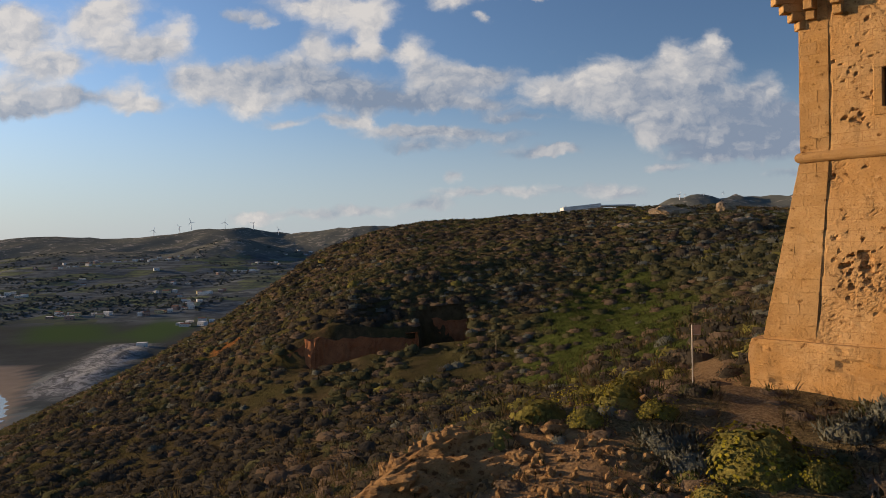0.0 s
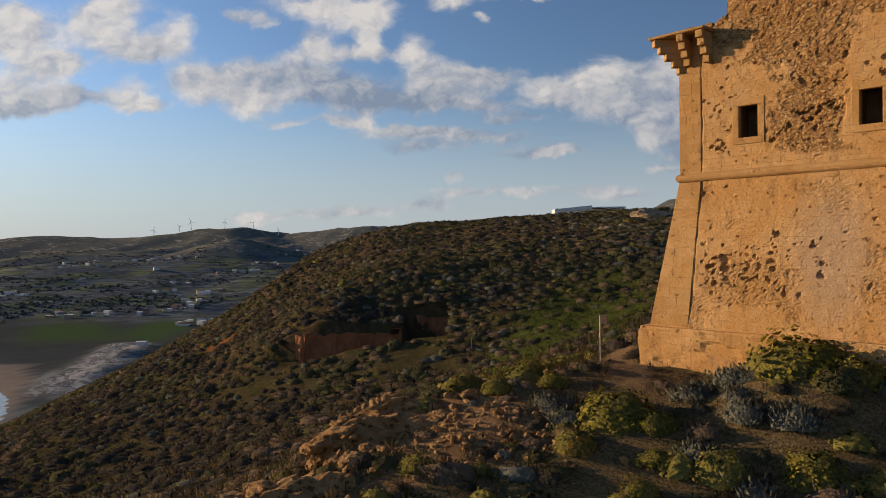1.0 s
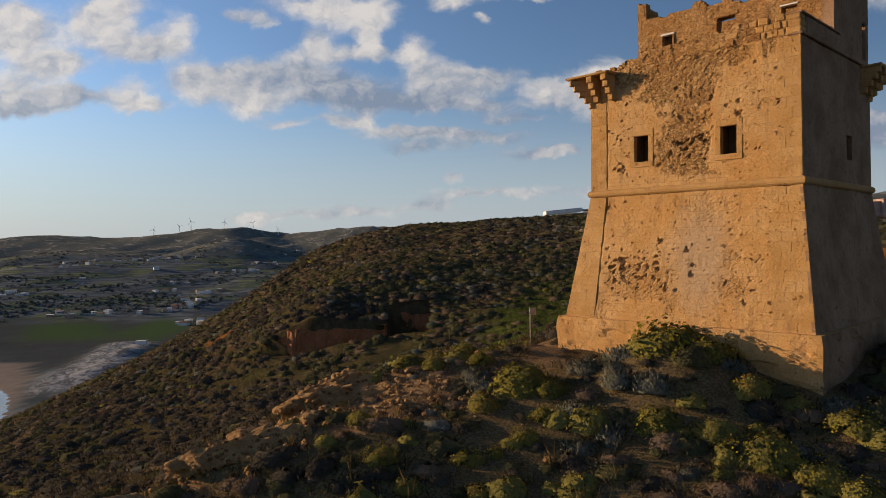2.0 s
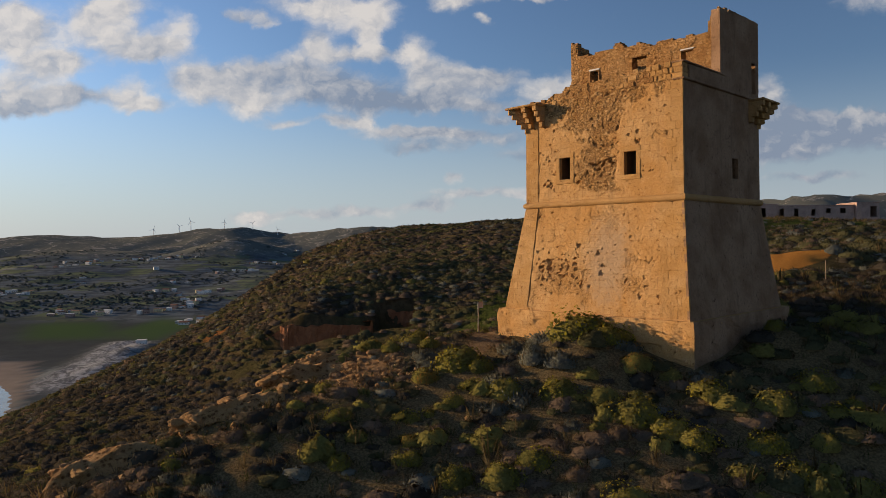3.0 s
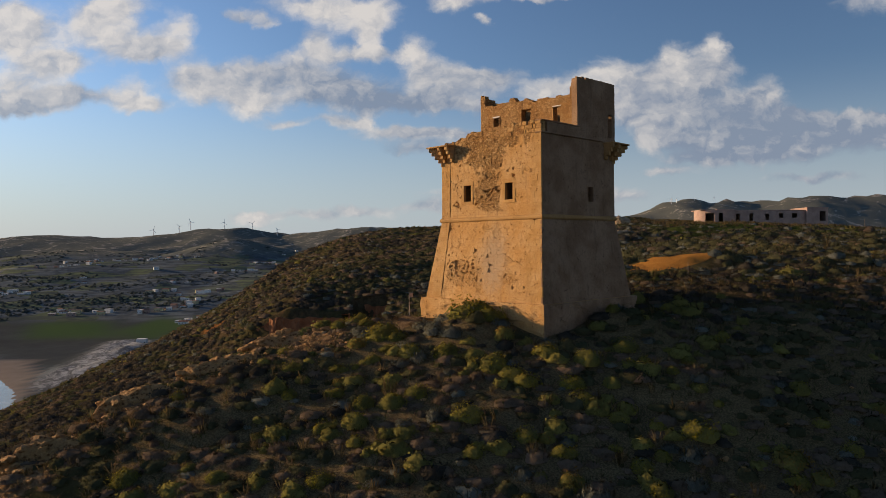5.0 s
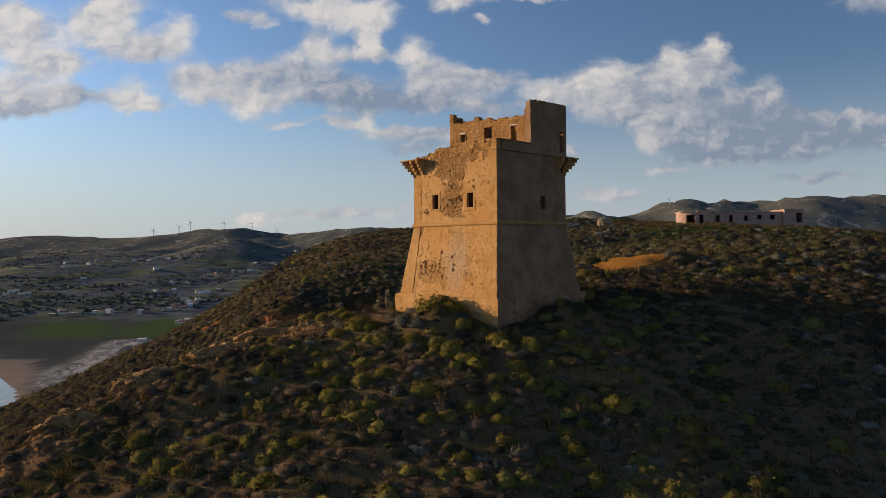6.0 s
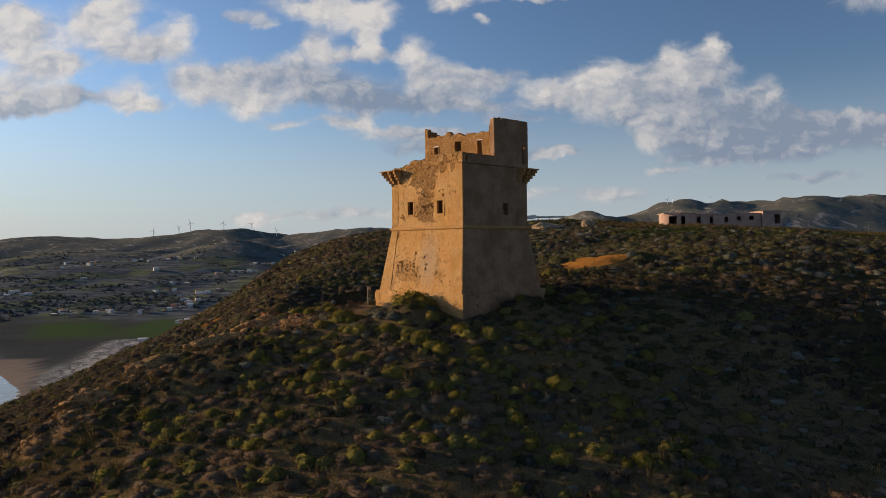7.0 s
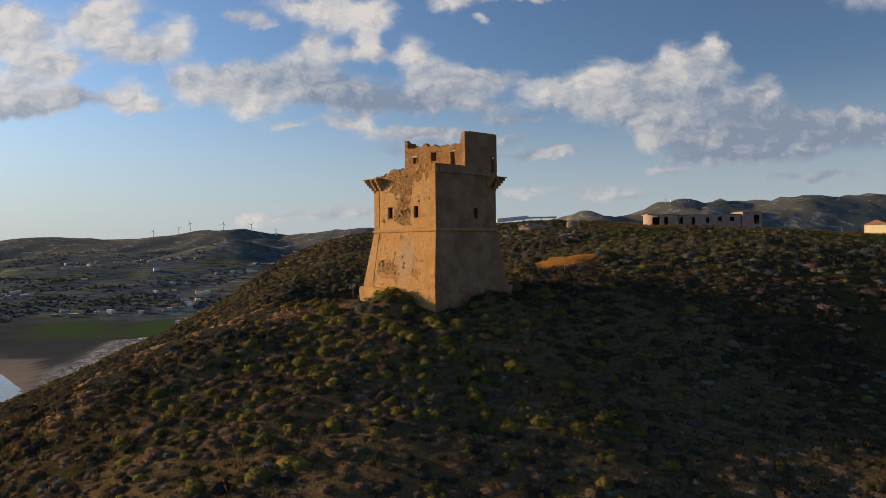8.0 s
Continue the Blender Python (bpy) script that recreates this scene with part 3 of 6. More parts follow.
def soil():
    """Ground: stony soil, grass, red earth, sand, pale rock and fields by their own masks."""
    m, t, s = material("headland_ground", 1.0)
    s.inputs["Specular IOR Level"].default_value = 0.0
    p = place_of(t)
    big, mid, fine = grain(t, p, 0.11, 5, 0.6), grain(t, p, 0.9, 6, 0.65), grain(t, p, 9, 5, 0.7)

    def mask(name):
        return node(t, "ShaderNodeAttribute", attribute_name=name).outputs["Fac"]
    col = blend(t, span(t, mid, 0.35, 0.65), (0.042, 0.031, 0.017, 1), (0.088, 0.064, 0.034, 1))
    col = blend(t, calc(t, "MULTIPLY", span(t, big, 0.4, 0.62), 0.7), col, (0.055, 0.052, 0.018, 1))
    col = blend(t, calc(t, "MULTIPLY", span(t, fine, 0.5, 0.66), 0.6), col, (0.092, 0.070, 0.040, 1))
    green = blend(t, span(t, mid, 0.3, 0.7), (0.034, 0.046, 0.011, 1), (0.075, 0.085, 0.023, 1))
    col = blend(t, span(t, calc(t, "ADD", mask("grass"), calc(t, "MULTIPLY", calc(t, "SUBTRACT", mid, 0.5), 0.7)), 0.3, 0.75), col, green)
    straw = blend(t, span(t, fine, 0.35, 0.65), (0.085, 0.062, 0.029, 1), (0.19, 0.138, 0.068, 1))
    col = blend(t, span(t, calc(t, "ADD", mask("straw"), calc(t, "MULTIPLY", calc(t, "SUBTRACT", mid, 0.5), 0.8)), 0.3, 0.8), col, straw)
    red = blend(t, span(t, mid, 0.3, 0.7), (0.11, 0.045, 0.016, 1), (0.20, 0.092, 0.034, 1))
    col = blend(t, span(t, calc(t, "ADD", mask("red"), calc(t, "MULTIPLY", calc(t, "SUBTRACT", mid, 0.5), 0.9)), 0.35, 0.7), col, red)
    track = blend(t, span(t, fine, 0.4, 0.65), (0.14, 0.090, 0.045, 1), (0.24, 0.165, 0.092, 1))
    col = blend(t, span(t, calc(t, "ADD", mask("track"), calc(t, "MULTIPLY", calc(t, "SUBTRACT", mid, 0.5), 0.8)), 0.35, 0.7), col, track)
    ochre = blend(t, span(t, mid, 0.3, 0.7), (0.150, 0.088, 0.042, 1), (0.270, 0.165, 0.080, 1))
    ochre = blend(t, calc(t, "MULTIPLY", span(t, fine, 0.54, 0.66), 0.5), ochre, (0.34, 0.23, 0.12, 1))
    col = blend(t, span(t, calc(t, "ADD", mask("ochre"), calc(t, "MULTIPLY", calc(t, "SUBTRACT", mid, 0.5), 1.1)), 0.35, 0.6), col, ochre)
    col = blend(t, span(t, calc(t, "ADD", mask("rust"), calc(t, "MULTIPLY", calc(t, "SUBTRACT", mid, 0.5), 0.5)), 0.35, 0.6), col, blend(t, span(t, fine, 0.35, 0.65), (0.30, 0.125, 0.026, 1), (0.44, 0.205, 0.048, 1)))
    # valley: scrub, terraces and fields, their blue-grey tones holding painted distance haze
    vp = node(t, "ShaderNodeVectorMath", {0: p, 1: (0.012, 0.012, 0.0)}, operation="MULTIPLY").outputs[0]
    field = node(t, "ShaderNodeTexVoronoi", {"Vector": vp, "Scale": 1.0, "Randomness": 0.85})
    tone = node(t, "ShaderNodeSeparateXYZ", {0: field.outputs["Color"]})
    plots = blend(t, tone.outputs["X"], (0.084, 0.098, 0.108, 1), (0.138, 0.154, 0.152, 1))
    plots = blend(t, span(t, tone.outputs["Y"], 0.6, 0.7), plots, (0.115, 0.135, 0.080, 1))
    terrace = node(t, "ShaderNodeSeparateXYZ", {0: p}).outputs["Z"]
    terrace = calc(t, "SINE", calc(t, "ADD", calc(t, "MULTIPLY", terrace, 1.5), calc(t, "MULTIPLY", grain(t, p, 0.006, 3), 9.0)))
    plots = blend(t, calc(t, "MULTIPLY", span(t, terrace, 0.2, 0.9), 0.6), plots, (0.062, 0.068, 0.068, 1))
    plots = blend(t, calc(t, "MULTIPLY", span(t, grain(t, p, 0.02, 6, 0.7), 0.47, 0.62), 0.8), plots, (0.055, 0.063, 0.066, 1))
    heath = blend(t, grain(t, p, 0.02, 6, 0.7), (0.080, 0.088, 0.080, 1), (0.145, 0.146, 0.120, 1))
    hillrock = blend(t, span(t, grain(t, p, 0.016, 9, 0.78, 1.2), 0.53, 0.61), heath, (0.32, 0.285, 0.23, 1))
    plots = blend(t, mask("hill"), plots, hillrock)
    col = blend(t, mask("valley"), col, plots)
    col = blend(t, calc(t, "MULTIPLY", mask("marsh"), 0.85), col, blend(t, grain(t, p, 0.03, 6, 0.7), (0.036, 0.040, 0.040, 1), (0.075, 0.078, 0.070, 1)))
    col = blend(t, mask("meadow"), col, (0.060, 0.092, 0.038, 1))
    slab = blend(t, span(t, grain(t, p, 0.06, 8, 0.75, 1.5), 0.42, 0.6), (0.11, 0.112, 0.11, 1), (0.33, 0.33, 0.315, 1))
    col = blend(t, mask("pale"), col, slab)
    sand = blend(t, grain(t, p, 0.05, 4), (0.17, 0.14, 0.112, 1), (0.27, 0.225, 0.18, 1))
    col = blend(t, mask("sand"), col, sand)
    t.links.new(col, s.inputs["Base Color"])
    relief(t, s, calc(t, "ADD", mid, calc(t, "MULTIPLY", fine, 0.6)), 1.0, 0.22)
    return m


SOIL = soil()


def sea_material():
    m, t, s = material("bay_water", 0.12)
    p = place_of(t)
    foam = span(t, grain(t, p, 0.035, 6, 0.65), 0.60, 0.68)
    t.links.new(blend(t, calc(t, "MULTIPLY", foam, 0.25), (0.10, 0.135, 0.15, 1), (0.55, 0.56, 0.56, 1)), s.inputs["Base Color"])
    s.inputs["Specular IOR Level"].default_value = 0.5
    relief(t, s, grain(t, p, 0.25, 4), 0.25, 0.4)
    return m


WATER = sea_material()


# ---- the land ----
def ticks(low, fine_low, fine_high, high, step, growth):
    mid = list(np.arange(fine_low, fine_high + 1e-6, step))
    out, d = [], step
    x = fine_high
    while x < high:
        d *= growth
        x += d
        out.append(min(x, high))
    back, d, x = [], step, fine_low
    while x > low:
        d *= growth
        x -= d
        back.append(max(x, low))
    return np.array(back[::-1] + mid + out)


def build_ground():
    us = ticks(-3000, -34, 66, 3000, 0.8, 1.03)
    vs = ticks(-700, -20, 92, 4700, 0.8, 1.026)
    U, V = np.meshgrid(us, vs)
    Z = height(U, V)
    X, Y = place(U, V)
    nu, nv = len(us), len(vs)
    k = np.arange(nu * nv).reshape(nv, nu)
    faces = np.stack((k[:-1, :-1], k[:-1, 1:], k[1:, 1:], k[1:, :-1]), -1).reshape(-1, 4)
    me = mesh_of("ground", np.stack((X, Y, Z), -1).reshape(-1, 3), faces, True)
    me.materials.append(SOIL)
    u, v, z = U.ravel(), V.ravel(), Z.ravel()
    wob = fbm(u / 9, v / 9, 3, 31)
    grass = grass_mask(u, v)
    rust = 1.3 * np.exp(-((u - 36.2) / 5.6) ** 4 - ((v - 43.0 - (u - 36.2) * 0.35) / (2.6 - (u - 36.2) * 0.22)) ** 4)
    ochre = 0.95 * np.exp(-((rim_side(u, v) - 1.6) / 2.2) ** 2) * ease(v, -2, 4) * ease(v, 24, 20) * (0.75 + 0.5 * fbm(u / 3, v / 3, 2, 61))
    ochre += 0.62 * np.exp(-((u - 2.8) / 3.6) ** 2 - ((v - 17.8) / 2.6) ** 2)
    red = 1.1 * np.exp(-((u + 50) / 4) ** 2 - ((v - 117) / 7) ** 2) + 0.9 * np.exp(-((u + 34.5) / 3) ** 2 - ((v - 109) / 6) ** 2)
    red += 0.35 * ease(u, -19, -17) * ease(u, 5, 2) * ease(v, 78, 80) * ease(v, 90, 86)
    red += 0.75 * np.exp(-((u - 28) / 9) ** 2 - ((v - 134) / 2.5) ** 2)
    trackway = 1.4 * np.exp(-((u - np.interp(v, (10, 16, 22, 27, 34), (4, 7.4, 9.4, 10.2, 12))) / 0.75) ** 2) * ease(v, 15, 19) * ease(v, 34, 30)
    masks = {
        "grass": grass, "red": red, "ochre": ochre, "rust": rust, "track": trackway,
        "straw": 0.85 * ease(u, -9, -3) * ease(u, 60, 45) * ease(v, 26, 20) * ease(v, -40, -20) + 0.45 * ease(v, 98, 125) * ease(u, -30, -10) * ease(u, 75, 55) + 0.75 * ease(v, 118, 140) * ease(v, 240, 180) * ease(u, 60, 80) + 0.2 * np.clip(wob, 0, 1),
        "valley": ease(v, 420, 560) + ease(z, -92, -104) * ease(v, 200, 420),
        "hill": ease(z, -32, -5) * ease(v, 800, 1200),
        "meadow": 1.0 * (np.exp(-((u + 540 + (v - 1000) * 0.5) / 66) ** 6 - ((v - 1000) / 84) ** 6) + np.exp(-((u + 418) / 46) ** 6 - ((v - 1010 - (u + 418) * -1.0) / 90) ** 6)),
        "pale": np.clip(np.exp(-((u + 345 + (v - 620) * 0.2) / 27) ** 4) * ease(v, 575, 630) * ease(v, 905, 880) * 1.4 + ease(z, -100, -114) * ease(v, 520, 400) * 0.6, 0, 1),
        "marsh": ease(v, 1150, 1060) * ease(v, 690, 730) * ease(u - coast(v), 60, 110) * ease(v, 420, 500),
        "sand": ease(v, 768, 745) * ease(u - coast(v) - np.interp(v, (540, 600, 650, 700, 750), (6, 18, 30, 60, 100)), 5, -3) * ease(z, -125, -121) * ease(v, 430, 520),
    }
    for name, values in masks.items():
        a = me.attributes.new(name, "FLOAT", "POINT")
        a.data.foreach_set("value", np.clip(values, 0, 1.3).astype(np.float32))
    ob = new("ground", me)
    return tagged(ob, "scrubby coastal headland with red soil falling to a beach and valley", "ground", kind="structure")


def grass_mask(u, v):
    """Where the hollow behind the tower and the far lawn are green."""
    a = np.exp(-((u - 14 - (v - 60) * 0.28) / 10) ** 2) * ease(v, 30, 46) * ease(v, 112, 90)
    b = 0.75 * ease(v, 70, 95) * ease(v, 150, 128) * ease(u, 48, 66)
    return np.clip(a + b + 0.25 * fbm(u / 14, v / 14, 3, 44), 0, 1.2)


build_ground()
sea = part("water", ([(*place(-4500, -700), SEA), (*place(-250, -700), SEA), (*place(-250, 4700), SEA), (*place(-4500, 4700), SEA)], [(0, 1, 2, 3)]), WATER)
tagged(sea, "grey-blue calm sea water of the bay", "water", kind="structure")


# ---- the watchtower ----
def plan_at(h):
    """West, east, south and north sides of the tower at height h."""
    if h <= 8.2:
        k = (h - 2.1) / 6.1
        return -12.12 + 0.95 * k, -0.22 - 0.76 * k, 0.02 + 0.96 * k, 11.42 - 1.04 * k
    k = (h - 8.2) / 6.0
    return -11.17 - 0.02 * k, -0.98 - 0.06 * k, 0.98 + 0.07 * k, 10.38 + 0.03 * k


def on_face(face, s, h, out=0.0):
    """A point on one face (s: along x for south and north, along y for east and west), out metres proud of it."""
    w, e, so, no = plan_at(h)
    if face == "south":
        return s, so - out, h
    if face == "north":
        return s, no + out, h
    if face == "east":
        return e + out, s, h
    return w - out, s, h


def holes_of(seed, count, s0, s1, h0, h1, size):
    rng = np.random.default_rng(seed)
    return [(rng.uniform(s0, s1), rng.normal((h0 + h1) / 2, (h1 - h0) / 4), rng.uniform(0.35, 1) ** 2 * size * rng.uniform(0.6, 1.4), rng.uniform(0.5, 1.1)) for _ in range(count)]


SOUTH_HOLES = [(-9.55, 4.50, 0.17, 0.8), (-9.1, 4.85, 0.13, 1.5), (-9.0, 4.45, 0.14, 0.8), (-8.05, 4.15, 0.17, 0.6), (-5.55, 4.75, 0.12, 0.9), (-5.5, 4.25, 0.11, 0.9),
               (-10.1, 7.55, 0.12, 0.6), (-7.3, 5.1, 0.12, 0.6), (-6.2, 10.3, 0.24, 0.5), (-3.0, 3.1, 0.08, 1.0), (-2.0, 3.2, 0.07, 1.0)]
SOUTH_HOLES += holes_of(4, 150, -10.0, -6.4, 3.0, 6.0, 0.085) + holes_of(5, 80, -6.5, -2.2, 3.4, 6.8, 0.075)
SOUTH_HOLES += holes_of(6, 60, -7.4, -4.8, 8.8, 13.6, 0.11) + holes_of(7, 26, -2.0, -1.2, 8.6, 13.0, 0.15) + holes_of(8, 46, -10.2, -8.9, 8.6, 13.4, 0.09)
SOUTH_HOLES += holes_of(9, 30, -4.5, -1.2, 8.6, 13.6, 0.09)


def bare_share(s, h):
    """Where the south face has lost its plaster."""
    bare = np.exp(-((s + 6.1) / 1.35) ** 4) * ease(h, 8.5, 9.3) + 0.9 * np.exp(-((s + 6.6) / 2.6) ** 4) * ease(h, 12.0, 12.9)
    bare += 0.7 * ease(h, 13.3, 13.7) + 0.5 * np.exp(-((s + 2.0) / 0.9) ** 2 - ((h - 11.8) / 0.9) ** 2)
    bare = np.clip(0.12 + 0.78 * bare + fbm(s * 0.9, h * 0.9, 4, 52) * 0.42 + fbm(s * 3.4, h * 3.4, 3, 56) * 0.34, 0, 1)
    return ease(bare, 0.40, 0.66) * (h > 8.45)


def south_relief(s, h):
    """How far the south face stands out or is eaten away."""
    out = fbm(s * 0.6, h * 0.6, 4, 50) * 0.018 + fbm(s * 5, h * 5, 3, 51) * 0.011
    bare = bare_share(s, h)
    a, b, own = cells(s * 5.6 + fbm(s * 2, h * 2, 2, 57), h * 8.2, 53)
    stone = (b - a).clip(0, 0.12) * 0.16 + (own - 0.5) * 0.045 - 0.045 + fbm(s * 9, h * 9, 3, 58) * 0.022
    low = ease(fbm(s * 0.8, h * 0.8, 4, 54) + 0.9 * np.exp(-((s + 8.2) / 2.0) ** 2 - ((h - 4.2) / 1.2) ** 2), 0.35, 0.75) * (h < 8.1)
    a2, b2, own2 = cells(s * 4.5, h * 7.0, 55)
    out = out * (1 - bare) + stone * bare + low * ((b2 - a2).clip(0, 0.4) * 0.07 - 0.035)
    wob, wob2 = fbm(s * 4, h * 4, 2, 63) * 0.9, np.clip(fbm(s * 9, h * 9, 2, 64), -0.9, 2)
    for cs, ch, r, tall in SOUTH_HOLES:
        d = ((s - cs + wob * r) / r) ** 2 + ((h - ch - wob * r * 0.8) / (r * tall)) ** 2
        d = d * (1 + 0.8 * wob2)
        out = out - np.exp(-d ** 3) * min(0.22, r * 1.25)
    out = out - (0.05 + 0.04 * np.clip(fbm(h * 2.0, s * 0, 2, 65), -1, 1)) * np.exp(-((s + 10.22 + 0.03 * np.clip(8.2 - h, 0, 7) + 0.02 * np.sin(h * 2.3) + 0.015 * np.sin(h * 7.1)) / 0.034) ** 2) * ease(h, 2.4, 3.0)
    return out


def east_relief(s, h):
    return fbm(s * 0.5, h * 0.5, 4, 60) * 0.025 + fbm(s * 4, h * 4, 3, 61) * 0.010 - 0.02 * ease(fbm(s * 0.7, h * 0.9, 4, 62), 0.3, 0.6)


def axis_lines(low, high, step, stops=()):
    marks = sorted({low, high, *[q for q in stops if low < q < high]})
    out = []
    for a, b in zip(marks, marks[1:]):
        out += list(np.linspace(a, b, max(2, int(round((b - a) / step)) + 1))[:-1])
    return np.array(out + [high])


def face_panel(name, face, h0, h1, step, relief_of, openings, material_, parent, label=""):
    w, e, so, no = plan_at(h0)
    lo, hi = (w, e) if face in ("south", "north") else (so, no)
    ks = axis_lines(0.0, 1.0, step / (hi - lo))
    hs = axis_lines(h0, h1, step, [q for o in openings for q in o[2:4]])
    if openings:
        ks = axis_lines(lo, hi, step, [q for o in openings for q in o[0:2]])
        ks = (ks - lo) / (hi - lo)
    verts = []
    keep = np.ones((len(hs) - 1, len(ks) - 1), bool)
    for j, h in enumerate(hs):
        w, e, so, no = plan_at(h)
        a, b = (w, e) if face in ("south", "north") else (so, no)
        # keep openings upright: straight lines in the middle, raked at the ends
        s = np.interp(ks, (0, 0.16, 0.84, 1), (a, lo + 0.16 * (hi - lo), lo + 0.84 * (hi - lo), b))
        out = relief_of(s, np.full_like(s, h))
        edge = np.minimum(s - a, b - s)
        out = out * ease(edge, 0.0, 0.05)
        for o in openings:
            near = np.maximum(np.maximum(o[0] - s, s - o[1]), np.maximum(o[2] - h, h - o[3]))
            out = out * ease(near, 0.02, 0.34)
        verts += [on_face(face, si, h, oi) for si, oi in zip(s, out)]
        if j < len(hs) - 1:
            mid = (s[:-1] + s[1:]) / 2
            hm = (h + hs[j + 1]) / 2
            for o in openings:
                keep[j] &= ~((mid > o[0]) & (mid < o[1]) & (hm > o[2]) & (hm < o[3]))
    n = len(ks)
    k = np.arange(len(verts)).reshape(len(hs), n)
    quads = np.stack((k[:-1, :-1], k[:-1, 1:], k[1:, 1:], k[1:, :-1]), -1)[keep]
    if face in ("north", "west"):
        quads = quads[:, ::-1]
    ob = part(name, (verts, quads), material_, parent, label)
    if face == "south":
        spots = np.array(verts)
        low = ease(fbm(spots[:, 0] * 0.8, spots[:, 2] * 0.8, 4, 54) + 0.9 * np.exp(-((spots[:, 0] + 8.2) / 2.0) ** 2 - ((spots[:, 2] - 4.2) / 1.2) ** 2), 0.35, 0.75) * (spots[:, 2] < 8.1)
        a = ob.data.attributes.new("bare", "FLOAT", "POINT")
        a.data.foreach_set("value", np.maximum(bare_share(spots[:, 0], spots[:, 2]), 0.35 * low).astype(np.float32))
    return ob


def ring(profile, h_plan, wobble=0.0, seed=1, step=0.35):
    """A moulding round the tower: profile of (out, z) swept round the plan at h_plan."""
    w, e, so, no = plan_at(h_plan)
    corners = [(w, so, -1, -1), (e, so, 1, -1), (e, no, 1, 1), (w, no, -1, 1)]
    stations = []
    for (x0, y0, a0, b0), (x1, y1, a1, b1) in zip(corners, corners[1:] + corners[:1]):
        n = int(math.hypot(x1 - x0, y1 - y0) / step)
        for i in range(n):
            k = i / n
            if i == 0:
                stations.append((x0, y0, a0, b0))
            else:
                stations.append((x0 + (x1 - x0) * k, y0 + (y1 - y0) * k, a0 if a0 == a1 else 0, b0 if b0 == b1 else 0))
    rng = random.Random(seed)
    verts, faces, m = [], [], len(profile)
    for x, y, a, b in stations:
        j = rng.uniform(-1, 1) * wobble
        verts += [(x + a * (o + j), y + b * (o + j), z + j * 0.6) for o, z in profile]
    for i in range(len(stations)):
        q = (i + 1) % len(stations)
        faces += [(i * m + p, q * m + p, q * m + p + 1, i * m + p + 1) for p in range(m - 1)]
    return verts, faces


def ruin_wall(along, across_at, thick, s0, s1, z0, top_of, openings, step=0.14, rough=0.04, seed=1):
    """A standing wall of broken stone: along 'x' or 'y', with its outer plane at across_at and its back thick metres behind, a ragged top and real openings."""
    ss = axis_lines(s0, s1, step, [q for o in openings for q in o[0:2]])
    tops = [top_of(s) for s in (ss[:-1] + ss[1:]) / 2]
    top_most = max(tops)
    zs = axis_lines(z0, top_most, step, [q for o in openings for q in o[2:4]])
    mid_s, mid_z = (ss[:-1] + ss[1:]) / 2, (zs[:-1] + zs[1:]) / 2
    full = np.array([[z < limit and not any(o[0] < s < o[1] and o[2] < z < o[3] for o in openings) for s, limit in zip(mid_s, tops)] for z in mid_z])
    gs, gz = np.meshgrid(ss, zs)
    ca, cb, own = cells(gs * 3.1, gz * 4.4, seed + 3)
    bumps = ((cb - ca).clip(0, 0.5) * 0.5 + own - 0.6) * rough
    slip_s, slip_z = fbm(gz * 3, gs * 3, 2, seed) * 0.025, fbm(gs * 3, gz * 3, 2, seed + 1) * 0.03
    index, verts, faces = {}, [], []

    def vert(i, j, layer):
        key = (i, j, layer)
        if key not in index:
            s, z = ss[i], zs[j]
            bump = bumps[j, i] * (1 if layer == 0 else -1)
            c = across_at + (thick if layer else 0) - bump * (1 if thick > 0 else -1)
            s2, z2 = s + slip_s[j, i], z + slip_z[j, i]
            verts.append((s2, c, z2) if along == "x" else (c, s2, z2))
            index[key] = len(verts) - 1
        return index[key]
    nz, ns = full.shape
    for j in range(nz):
        for i in range(ns):
            if not full[j, i]:
                continue
            for layer in (0, 1):
                q = [vert(i, j, layer), vert(i + 1, j, layer), vert(i + 1, j + 1, layer), vert(i, j + 1, layer)]
                faces.append(q if layer == 0 else q[::-1])
            if i == 0 or not full[j, i - 1]:
                faces.append([vert(i, j, 1), vert(i, j, 0), vert(i, j + 1, 0), vert(i, j + 1, 1)])
            if i == ns - 1 or not full[j, i + 1]:
                faces.append([vert(i + 1, j, 0), vert(i + 1, j, 1), vert(i + 1, j + 1, 1), vert(i + 1, j + 1, 0)])
            if j == nz - 1 or not full[j + 1, i]:
                faces.append([vert(i, j + 1, 0), vert(i + 1, j + 1, 0), vert(i + 1, j + 1, 1), vert(i, j + 1, 1)])
    return verts, faces


